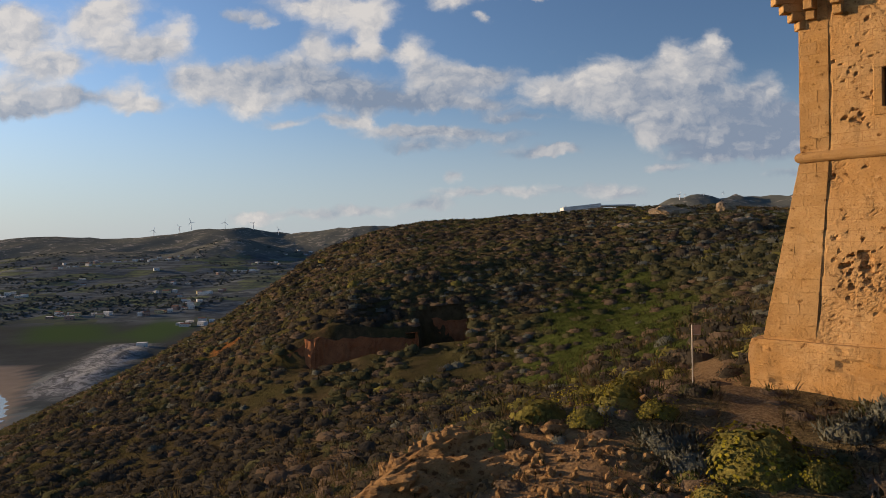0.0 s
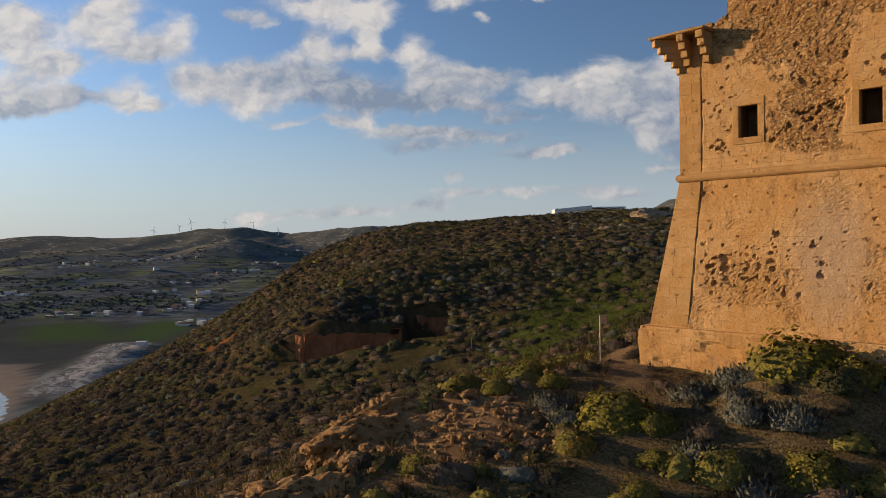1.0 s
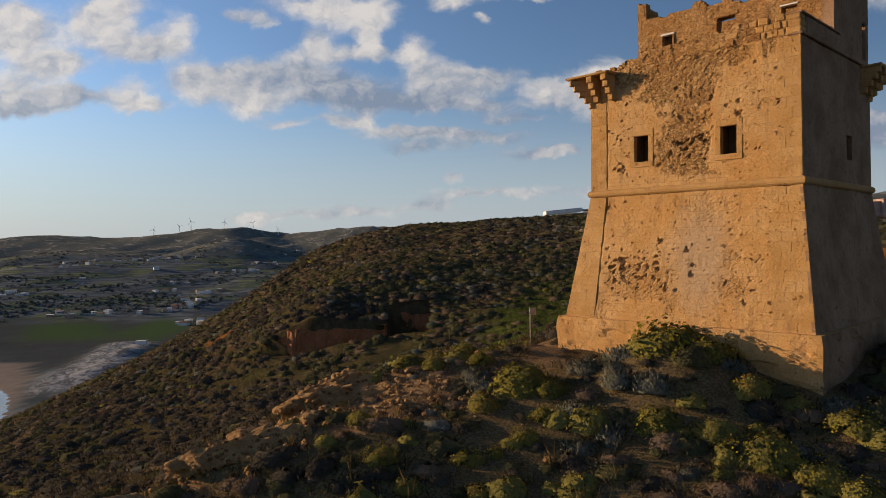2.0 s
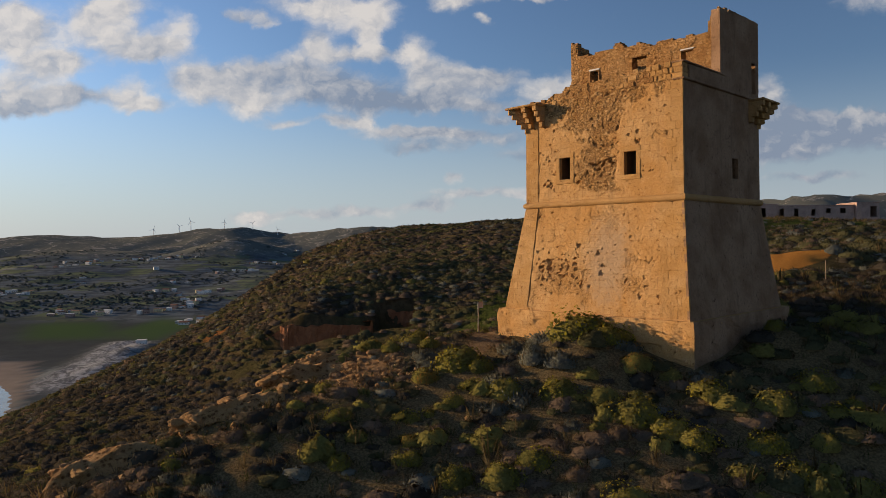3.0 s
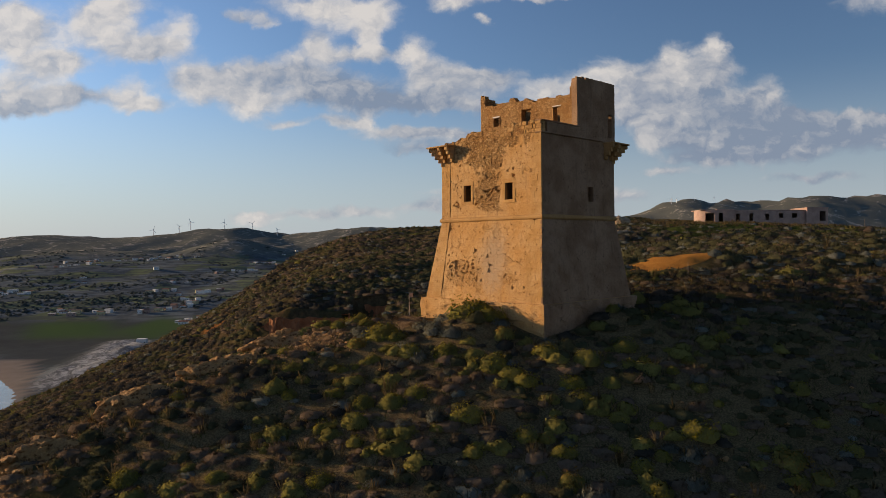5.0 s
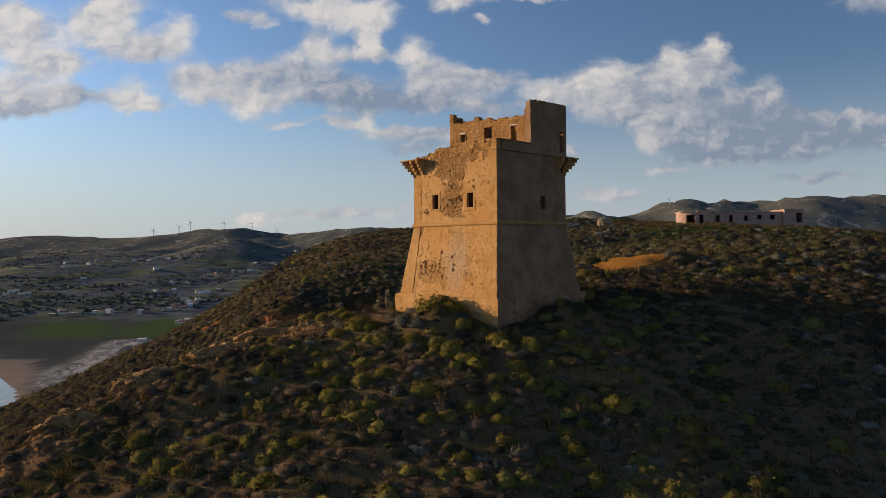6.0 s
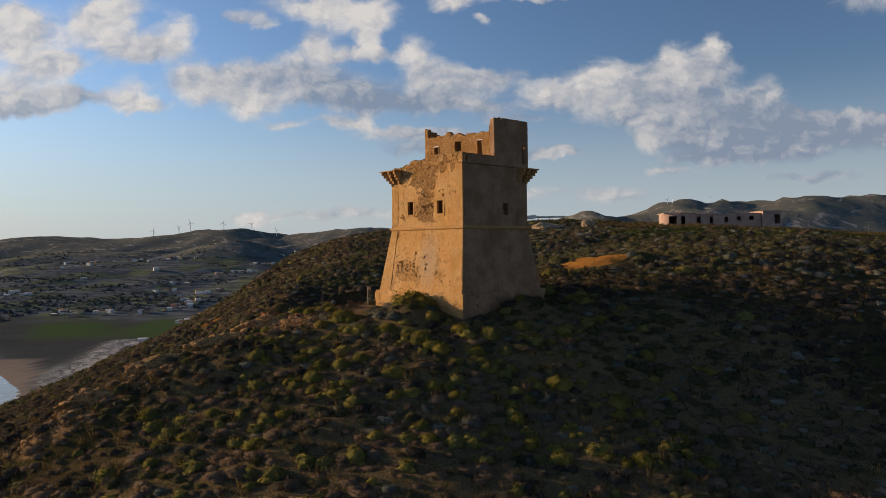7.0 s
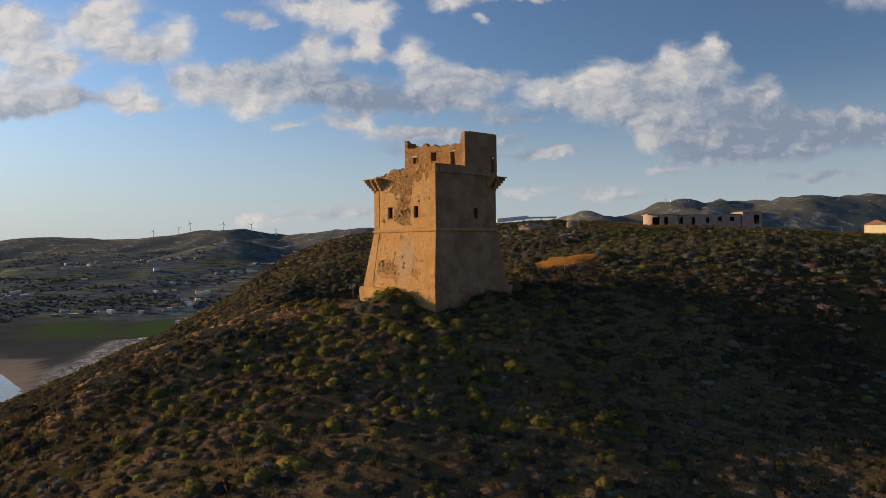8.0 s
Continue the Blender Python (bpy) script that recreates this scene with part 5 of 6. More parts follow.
for u_, v_, tall_, spin_ in ((-1452, 3500, 38, 20), (-1315, 3480, 34, 75), (-1258, 3480, 40, 100), (-1090, 3480, 36, 10), (-955, 3500, 34, 50), (-830, 3500, 30, 90),
                             (665, 1995, 17, 30), (682, 2000, 11, 60), (735, 2000, 9, 80), (790, 2000, 10, 15)):
    wind_turbine(u_, v_, tall_, spin_)

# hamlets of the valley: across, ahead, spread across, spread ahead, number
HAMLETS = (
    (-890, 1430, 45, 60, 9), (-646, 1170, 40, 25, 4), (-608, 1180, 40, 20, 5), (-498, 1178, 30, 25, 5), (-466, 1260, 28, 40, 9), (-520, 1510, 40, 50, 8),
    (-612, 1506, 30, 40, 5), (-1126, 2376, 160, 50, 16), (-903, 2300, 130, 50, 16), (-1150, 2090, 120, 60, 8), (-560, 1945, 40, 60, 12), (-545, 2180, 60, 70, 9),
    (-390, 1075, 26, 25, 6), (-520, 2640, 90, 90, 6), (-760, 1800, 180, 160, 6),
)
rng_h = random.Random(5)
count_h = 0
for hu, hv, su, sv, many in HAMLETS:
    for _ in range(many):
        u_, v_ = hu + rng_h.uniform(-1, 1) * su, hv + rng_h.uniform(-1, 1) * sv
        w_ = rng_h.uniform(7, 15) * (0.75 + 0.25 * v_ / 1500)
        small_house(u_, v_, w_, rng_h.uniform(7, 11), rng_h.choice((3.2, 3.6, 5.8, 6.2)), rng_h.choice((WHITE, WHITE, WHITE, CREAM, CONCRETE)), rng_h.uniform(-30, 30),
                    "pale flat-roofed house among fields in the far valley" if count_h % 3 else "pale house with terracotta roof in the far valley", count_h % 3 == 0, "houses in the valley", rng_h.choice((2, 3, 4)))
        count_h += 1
small_house(-378, 868, 12, 9, 6, WHITE, 10, "white flat-roofed house on the pale shore rock", False, "houses in the valley", 3)


# ---- rocks ----
def boulder_mesh(seed, sub=3):
    bm = bmesh.new()
    bmesh.ops.create_icosphere(bm, subdivisions=sub, radius=1.0)
    for v in bm.verts:
        p = v.co.copy()
        n = noise.noise(p * 0.9 + Vector((seed * 7.1, 0, 0))) * 0.45 + noise.noise(p * 2.7 + Vector((0, seed * 3.3, 0))) * 0.2 + noise.noise(p * 7 + Vector((0, 0, seed))) * 0.07
        q = p * (1 + n)
        q.z = q.z * 0.62
        q.z = round(q.z * 4.5) / 4.5 * 0.55 + q.z * 0.45
        v.co = q
    me = bpy.data.meshes.new("boulder")
    bm.to_mesh(me)
    bm.free()
    me.materials.append(ROCK)
    return me


BOULDERS = [boulder_mesh(i) for i in range(6)]
rng_r = random.Random(21)
for i in range(120):
    v_ = rng_r.uniform(1, 21)
    mid = float(np.interp(v_, *RIM))
    u_ = mid + rng_r.gauss(0.5, 1.1)
    x, y, z = stand(u_, v_)
    r = 0.08 + rng_r.random() ** 2.2 * 0.42
    rock = new("boulder", BOULDERS[i % 6])
    rock.matrix_basis = Matrix.Translation((x, y, z + r * 0.05)) @ Euler((rng_r.uniform(-0.2, 0.2), rng_r.uniform(-0.2, 0.2), rng_r.uniform(0, 6.3))).to_matrix().to_4x4() @ Matrix.Diagonal((r * 1.25, r, r * 0.9, 1))
    tagged(rock, "orange weathered limestone boulder on the knoll's rocky rim", "rock", "rocks along the rim")
for i in range(60):
    u_, v_ = rng_r.uniform(-10, 40), rng_r.uniform(-20, 21)
    x, y, z = stand(u_, v_)
    if -13.4 < x < 0.8 and -0.8 < y < 13:
        continue
    r = rng_r.uniform(0.08, 0.26)
    rock = new("stone", BOULDERS[i % 6])
    rock.matrix_basis = Matrix.Translation((x, y, z + r * 0.1)) @ Euler((0, 0, rng_r.uniform(0, 6.3))).to_matrix().to_4x4() @ Matrix.Diagonal((r * 1.2, r, r * 0.8, 1))
    tagged(rock, "small pale loose stone lying on the scrubby ground", "stone", "loose stones")


for u_, v_, wide_, tall_, k_ in ((45.2, 141.9, 3.9, 1.7, 0), (48.0, 142.6, 2.4, 1.3, 2), (56.4, 141.3, 1.9, 2.3, 3), (50.5, 120.0, 1.6, 0.9, 4), (33.0, 128.0, 1.4, 0.8, 5)):
    x, y, z = stand(u_, v_)
    rock = new("rock_outcrop", BOULDERS[k_])
    rock.matrix_basis = Matrix.Translation((x, y, z + tall_ * 0.35)) @ Euler((0, 0, radians(TURN_UV))).to_matrix().to_4x4() @ Matrix.Diagonal((wide_, wide_ * 0.6, tall_ * 1.2, 1))
    rock.material_slots[0].link = "OBJECT"
    rock.material_slots[0].material = PALE_ROCK
    tagged(rock, "pale weathered limestone outcrop among scrub on the crest", "rock", "outcrops on the crest")


def rock_ledge(v0, v1, seed, tall=1.0):
    """A broken limestone edge along the rim: a flat worn top, an undercut face and a foot in the scrub."""
    n = max(10, int((v1 - v0) / 0.09))
    verts, faces = [], []
    vs = np.linspace(v0, v1, n + 1)
    mid = np.interp(vs, *RIM)
    jag = fbm(vs * 1.1, np.full(n + 1, seed * 5.0), 4, seed) * 0.55
    rough_section = ((3.0, -0.12, 0), (2.3, 0.03, 0), (1.6, 0.06, 0), (1.0, 0.06, 0), (0.4, 0.02, 0), (0.05, -0.08, 0), (-0.10, -0.28, 1), (-0.02, -0.55, 1), (-0.22, -0.80, 1), (-0.30, -1.2, 1), (-0.55, -1.7, 1), (-0.9, -2.6, 1))
    marks = np.linspace(0, len(rough_section) - 1, 40)
    section = [tuple(np.interp(marks_i, range(len(rough_section)), [c[k] for c in rough_section]) for k in range(2)) for marks_i in marks]
    ends = ease(vs, v0, v0 + 0.7) * ease(vs, v1, v1 - 0.7)
    outs = np.array([o for o, _ in section])
    base_z = height(np.maximum(mid[:, None] + outs[None] + jag[:, None], mid[:, None] + 0.75), vs[:, None] + 0 * outs[None])
    gi, gq = np.meshgrid(vs, marks, indexing="ij")
    ca, cb, own = cells(gi * 2.2, gq * 0.55, seed + 4)
    lumps = fbm(gi * 1.6, gq * 0.45, 4, seed + 2) * 0.8 + (cb - ca).clip(0, 0.35) * 1.1 + (own - 0.6) * 0.6 + fbm(gi * 7, gq * 2.2, 3, seed + 3) * 0.55
    for i in range(n + 1):
        for q, (o, dz) in enumerate(section):
            lump = lumps[i, q]
            u = mid[i] + (o + jag[i] + lump * 0.30) * (0.5 + 0.5 * ends[i]) - 0.45
            z = base_z[i, q] + 0.06 + 0.34 * ends[i] * ease(o, 2.6, 0.6) + dz * tall * (0.4 + 0.6 * ends[i]) + lump * 0.25 - (1 - ends[i]) * 0.4
            x, y = place(u, vs[i] + lump * 0.12)
            verts.append((x, y, z))
    m = len(section)
    for i in range(n):
        for q in range(m - 1):
            faces.append((i * m + q, i * m + q + 1, (i + 1) * m + q + 1, (i + 1) * m + q))
    ob = part("rock_ledge", (verts, faces), ROCK)
    rng = random.Random(seed * 31)
    for i in range(int((v1 - v0) * 5)):
        q = rng.uniform(v0 + 0.2, v1 - 0.2)
        rad = rng.uniform(0.14, 0.46)
        bu = float(np.interp(q, *RIM)) + rng.uniform(-0.9, 0.9)
        bx, by = place(bu, q)
        bz = float(height(np.array([max(bu, float(np.interp(q, *RIM)) + 0.6)]), np.array([q]))[0]) + 0.34 - 0.5 * max(0.0, float(np.interp(q, *RIM)) - bu)
        block = new("rock_block", BOULDERS[rng.randrange(6)])
        block.parent = ob
        block.matrix_basis = Matrix.Translation((bx, by, bz)) @ Euler((rng.uniform(-0.3, 0.3), rng.uniform(-0.3, 0.3), rng.uniform(0, 6.3))).to_matrix().to_4x4() @ Matrix.Diagonal((rad * 1.3, rad, rad * 0.95, 1))
    return tagged(ob, "orange weathered limestone ledge along the knoll's broken rim", "rock ledge", "ledges along the rim")


for v0_, v1_, seed_, tall_ in ((17.4, 21.2, 3, 1.25), (12.4, 15.0, 4, 1.1), (9.0, 11.4, 5, 1.5), (4.6, 6.8, 6, 1.1)):
    rock_ledge(v0_, v1_, seed_, tall_)


def loose_rubble():
    """Small broken stones strewn over the bare orange ground along the rim."""
    r = np.random.default_rng(52)
    bm = bmesh.new()
    bmesh.ops.create_icosphere(bm, subdivisions=1, radius=1.0)
    tv = np.array([v.co for v in bm.verts])
    tf = np.array([[v.index for v in f.verts] for f in bm.faces])
    bm.free()
    n = 1500
    v = r.uniform(1, 22, n)
    u = np.interp(v, *RIM) + np.abs(r.normal(0.6, 2.0, n))
    extra = r.random(n) < 0.35
    u, v = np.where(extra, r.normal(2.8, 2.2, n), u), np.where(extra, r.normal(17.8, 1.6, n), v)
    z = height(u, v)
    x, y = place(u, v)
    size = 0.035 + 0.15 * r.random(n) ** 3
    verts = tv[None] * (1 + r.uniform(-0.35, 0.3, (n, len(tv), 1))) * size[:, None, None] * r.uniform(0.6, 1.3, (n, 1, 3))
    verts = verts + np.stack((x, y, z + size * 0.2), 1)[:, None]
    faces = (tf[None] + (np.arange(n) * len(tv))[:, None, None]).reshape(-1, 3)
    ob = part("rubble", (verts.reshape(-1, 3), faces), ROCK)
    return tagged(ob, "small orange stones strewn along the bare rim", "rubble", kind="stuff")


loose_rubble()


# ---- the red cutting in the hill ----
def cut_wall(name, u0, v0, u1, v1, z0, z1, seed, drop=0.0):
    """A rough upright earth face from one plan point to another, with depth behind it."""
    n, m = max(6, int(math.hypot(u1 - u0, v1 - v0) / 0.35)), max(5, int((z1 - z0) / 0.35))
    verts, faces = [], []
    lu, lv = (u1 - u0), (v1 - v0)
    ln = math.hypot(lu, lv)
    nu, nv = lv / ln, -lu / ln
    edge = fbm(np.arange(n + 1) * 0.35, np.full(n + 1, seed * 3.0), 2, seed) * 0.22
    gi, gj = np.meshgrid(np.arange(n + 1) / n * ln, np.arange(m + 2) * 0.35)
    rough = fbm(gi * 0.8, gj * 0.5, 4, seed + 1) * 0.25 + fbm(gi * 3, gj * 0.6, 3, seed + 2) * 0.10
    for j in range(m + 2):
        for i in range(n + 1):
            k = i / n
            top = z1 - drop * k + edge[i]
            z = z0 + (top - z0) * min(j, m) / m
            o = rough[j, i] - (min(j, m) / m) * 0.35
            if j == m + 1:
                o, z = -1.6, z - 0.1
            x, y = place(u0 + lu * k + nu * o, v0 + lv * k + nv * o)
            verts.append((x, y, z))
    w = n + 1
    for j in range(m + 1):
        for i in range(n):
            faces.append((j * w + i, j * w + i + 1, (j + 1) * w + i + 1, (j + 1) * w + i))
    ob = part(name, (verts, faces), EARTH)
    return tagged(ob, "upright red earth face of an old cutting in the hillside", "earth wall", "faces of the cutting", "structure")


cut_wall("cutting_wall", -16.6, 83.6, -3.6, 84.0, -10.4, -5.7, 3)
cut_wall("cutting_wall", -3.6, 84.0, -3.4, 91.0, -10.4, -5.2, 5)
cut_wall("cutting_wall", -3.5, 90.5, 2.4, 89.5, -10.4, -4.2, 6)
cut_wall("cutting_wall", 2.2, 90.0, 2.0, 80.0, -10.4, -4.8, 7, 1.6)
cut_wall("cutting_wall", -17.7, 85.0, -16.3, 83.5, -10.4, -5.9, 8)
cut_wall("cutting_wall", -23.0, 84.8, -17.6, 85.1, -10.8, -9.7, 9, -3.4)


# ---- plants ----
def leafy(seed, count, leaf=1.0, squash=0.8, core=8, upright=0.0, lumps=0.3, shell=(0.9, 1.05), ruffle=0.35, inner=0.93, thin=0.8, rings=2, facing=0.46):
    """Verts, faces and soft normals of a lumpy cushion of leaf sprays, radius 1; leaf: size against a closed cover."""
    r = np.random.default_rng(seed)
    k = (np.arange(count) + 0.5) / count
    az = np.arange(count) * 2.399963 + r.normal(size=count) * 0.12
    el = np.clip(k + r.normal(size=count) * 0.03, 0.0, 0.995)
    flat = np.sqrt(1 - el ** 2)
    d = np.stack((np.cos(az) * flat, np.sin(az) * flat, el), 1)
    lump = 1 + lumps * fbm(d[:, 0] * 1.7 + 10, d[:, 1] * 1.7 + el, 3, seed)
    p = d * (lump * r.uniform(*shell, count))[:, None]
    p[:, 2] = p[:, 2] * squash - 0.06
    n = d + r.normal(size=(count, 3)) * ruffle
    n /= np.linalg.norm(n, axis=1)[:, None]
    t = np.cross(n, r.normal(size=(count, 3)))
    if upright:
        t = t * (1 - upright) + (d * 0.5 + np.array([0, 0, 1.0])) * upright
    t /= np.linalg.norm(t, axis=1)[:, None]
    b = np.cross(n, t)
    b /= np.maximum(np.linalg.norm(b, axis=1)[:, None], 1e-6)
    size = leaf * math.sqrt(2 * math.pi / count) * 0.85 * r.uniform(0.7, 1.35, count)[:, None]
    verts = np.stack((p - t * size, p - b * size * thin, p + t * size, p + b * size * thin), 1).reshape(-1, 3)
    faces = np.arange(count * 4).reshape(-1, 4)
    soft = d * facing + np.array([0, 0, 1.14 - facing]) + r.normal(size=(count, 3)) * 0.16
    soft = np.repeat(soft, 4, axis=0)
    if core:
        a = np.arange(core) / core * 2 * math.pi
        cv, cn = [], []
        tiers = np.linspace(-0.12, 1.38, rings + 1)
        for e in tiers:
            ring_d = np.stack((np.cos(a) * math.cos(e), np.sin(a) * math.cos(e), np.full(core, math.sin(e))), 1)
            m = inner * (1 + lumps * fbm(ring_d[:, 0] * 1.7 + 10, ring_d[:, 1] * 1.7 + math.sin(e), 3, seed))
            ring_p = ring_d * m[:, None]
            ring_p[:, 2] = ring_p[:, 2] * squash - 0.06
            cv.append(ring_p)
            cn.append(ring_d * facing + np.array([0, 0, 1.14 - facing]) + r.normal(size=(core, 3)) * 0.08)
        q = np.arange(core)
        cf = [np.stack((row * core + q, row * core + (q + 1) % core, (row + 1) * core + (q + 1) % core, (row + 1) * core + q), 1) for row in range(rings)]
        faces = np.vstack((faces, np.vstack(cf) + len(verts)))
        verts = np.vstack((verts, *cv))
        soft = np.vstack((soft, *cn))
    soft /= np.linalg.norm(soft, axis=1)[:, None]
    return verts, faces, soft


def tuft(seed, blades, tall, spread):
    """A tuft of thin grass blades."""
    r = np.random.default_rng(seed)
    a = r.uniform(0, 2 * math.pi, blades)
    base = np.stack((np.cos(a) * spread * 0.3 * r.random(blades), np.sin(a) * spread * 0.3 * r.random(blades), np.full(blades, -0.05)), 1)
    h = tall * r.uniform(0.6, 1.2, blades)
    tip = base + np.stack((np.cos(a) * spread * r.uniform(0.3, 1.2, blades), np.sin(a) * spread * r.uniform(0.3, 1.2, blades), h), 1)
    mid = base * 0.5 + tip * 0.5 + np.array([0, 0, 0.12]) * h[:, None]
    side = np.stack((-np.sin(a), np.cos(a), np.zeros(blades)), 1) * 0.05 * tall
    verts = np.stack((base - side, mid + side * 0.7, tip, mid - side * 0.7), 1).reshape(-1, 3)
    return verts, np.arange(blades * 4).reshape(-1, 4), np.repeat(np.stack((np.cos(a) * 0.5, np.sin(a) * 0.5, np.full(blades, 0.85)), 1), 4, axis=0)


def soften(me, normals):
    """Lets the leaves of a cushion catch light like the cushion."""
    a = me.attributes.new("custom_normal", "FLOAT_VECTOR", "POINT")
    a.data.foreach_set("vector", np.asarray(normals, np.float32).ravel())


def spread_stuff(name, templates, us, vs, radii, mat, label, category, seed, flat=1.0, sink=0.12):
    """Many plants of one kind as one mesh."""
    r = np.random.default_rng(seed)
    zs = height(us, vs)
    xs, ys = place(us, vs)
    all_v, all_f, all_n, base = [], [], [], 0
    pick = r.integers(0, len(templates), len(us))
    for k, (tv, tf, tn) in enumerate(templates):
        i = np.nonzero(pick == k)[0]
        if not len(i):
            continue
        a = r.uniform(0, 2 * math.pi, len(i))
        c, s = np.cos(a)[:, None], np.sin(a)[:, None]
        rad = radii[i][:, None]
        tall = rad * flat * r.uniform(0.75, 1.25, len(i))[:, None]
        wide = r.uniform(0.85, 1.25, len(i))[:, None]
        x = (tv[None, :, 0] * c * wide - tv[None, :, 1] * s) * rad + xs[i][:, None]
        y = (tv[None, :, 0] * s * wide + tv[None, :, 1] * c) * rad + ys[i][:, None]
        z = tv[None, :, 2] * tall + zs[i][:, None] - sink * rad
        all_v.append(np.stack((x, y, z), -1).reshape(-1, 3))
        f = tf[None] + (np.arange(len(i)) * len(tv))[:, None, None] + base
        all_f.append(f.reshape(-1, 4))
        all_n.append(np.stack((tn[None, :, 0] * c - tn[None, :, 1] * s, tn[None, :, 0] * s + tn[None, :, 1] * c, np.broadcast_to(tn[None, :, 2], x.shape)), -1).reshape(-1, 3))
        base += len(i) * len(tv)
    me = mesh_of(name, np.concatenate(all_v), np.concatenate(all_f), True)
    me.materials.append(mat)
    soften(me, np.concatenate(all_n))
    return tagged(new(name, me), label, category, kind="stuff")


def free_ground(u, v, margin=0.5):
    """True where plants may stand."""
    x, y = place(u, v)
    ok = ~((x > -12.9 - margin) & (x < 0.3 + margin) & (y > -0.3 - margin) & (y < 12.6 + margin))
    edge = rim_side(u, v)
    ok &= ~((edge > -1.2) & (edge < 2.2) & (v > 4) & (v < 22) & (fbm(u / 2, v / 2, 2, 151) < -0.22))
    path_u = np.interp(v, (10, 16, 22, 27, 34), (4, 7.4, 9.4, 10.2, 12))
    ok &= ~((np.abs(u - path_u) < 0.7) & (v > 13) & (v < 33))
    ok &= ~((u > -19) & (u < 2.5) & (v > 79.5) & (v < 84.8)) & ~((u > -4) & (u < 2.6) & (v > 79) & (v < 91))
    ok &= ~((((u - 2.6) / 3.2) ** 2 + ((v - 17.6) / 2.3) ** 2 < 1) & (fbm(u / 1.3, v / 1.3, 2, 150) < -0.05))
    ok &= ~((((u - 36.2) / 5.8) ** 2 + ((v - 42.4 - (u - 36.2) * 0.35) / 3.2) ** 2) < 1)
    for cu, cv, ru, rv in ((-50, 117, 3.6, 6), (-34.5, 109, 2.6, 5)):
        ok &= ~((((u - cu) / ru) ** 2 + ((v - cv) / rv) ** 2 < 1) & (fbm(u / 3, v / 3, 2, 152) < 0.25))
    ok &= ~((u > 80) & (u < 160) & (v > 159))
    ok &= ~((u > -23) & (u < 3) & (v > 70) & (v < 80) & (fbm(u / 2.5, v / 2.5, 2, 153) < -0.2)) & ~((u > -19) & (u < 3) & (v > 84) & (v < 86.4))
    ok &= height(u, v, False) > SEA + 6
    return ok


def scatter(seed, u0, u1, v0, v1, spacing):
    r = np.random.default_rng(seed)
    gu, gv = np.meshgrid(np.arange(u0, u1, spacing), np.arange(v0, v1, spacing))
    u = gu.ravel() + r.uniform(-0.62, 0.62, gu.size) * spacing
    v = gv.ravel() + r.uniform(-0.62, 0.62, gu.size) * spacing
    return u, v, r


KINDS = {
    "dark": (LEAF_DARK, "dark_scrub", "dark evergreen cushion scrub covering the slope"),
    "olive": (LEAF_OLIVE, "olive_scrub", "olive-green low scrub covering the slope"),
    "bright": (LEAF_BRIGHT, "spurge_scrub", "yellow-green spurge cushions among darker scrub"),
    "grey": (LEAF_GREY, "grey_scrub", "silvery grey wormwood cushions among the scrub"),
    "brown": (LEAF_BROWN, "dry_scrub", "dry brown twiggy scrub on the slope"),
}


def kind_of(u, v, r):
    """Which kind grows where: drifts of each with some of the others."""
    n1, n2 = fbm(u / 13, v / 13, 3, 120), fbm(u / 8 + 50, v / 8, 3, 121)
    q = r.random(len(u))
    near = ease(v, 60, 25)
    out = np.full(len(u), "dark", object)
    out[(n1 + q * 1.3) > 0.75] = "olive"
    out[(q < 0.17) | ((n2 > 0.35) & (q < 0.5))] = "brown"
    out[(r.random(len(u)) < 0.45 * ease(v, 16, 4)) | (r.random(len(u)) < 0.3 * ease(u, -1, -6) * ease(u, -14, -11) * ease(v, 26, 18))] = "brown"
    out[(u > 30) & (v > 30) & (r.random(len(u)) < 0.36)] = "grey"
    out[(u > 30) & (v > 30) & (r.random(len(u)) < 0.35)] = "olive"
    slope = ease(u, -6, -12) * ease(v, 100, 60)
    out[(r.random(len(u)) < 0.75 * slope) & ((out == "olive") | (out == "brown")) & (u < -12)] = "dark"
    out[(q > 0.93 + 0.06 * slope) | ((n2 < -0.55) & (q > 0.7 + 0.25 * slope))] = "grey"
    out[(r.random(len(u)) < 0.02 + 0.22 * near * ease(u, -6, 6) * ease(v, -25, 5) * ease(u, 42, 26)) & (q > 0.2)] = "bright"
    return out


NEAR_T = [leafy(200 + i, 90, 0.56, 0.52 + 0.10 * (i % 3), 12, upright=0.2 + 0.2 * (i % 3), lumps=0.36, ruffle=0.5, shell=(0.9, 1.12), rings=2, thin=0.30, inner=0.88, facing=0.60) for i in range(6)]
MID_T = [leafy(220 + i, 22, 0.44, 0.52 + 0.10 * (i % 3), 10, upright=0.2 + 0.2 * (i % 3), lumps=0.34, ruffle=0.5, shell=(0.92, 1.10), rings=2, thin=0.34, inner=0.9) for i in range(6)]
ROUND_T = [leafy(230 + i, 110, 0.58, 0.8, 12, lumps=0.42, ruffle=0.45, shell=(0.94, 1.06), rings=3, thin=0.75, facing=0.66) for i in range(4)]
FAR_T = [leafy(240 + i, 9, 0.42, 0.50 + 0.12 * (i % 2), 8, upright=0.2, lumps=0.34, ruffle=0.4, rings=2, thin=0.5, inner=0.88) for i in range(5)]
TREE_T = [leafy(260 + i, 8, 0.5, 0.75, 6, lumps=0.4, ruffle=0.4, rings=2) for i in range(4)]


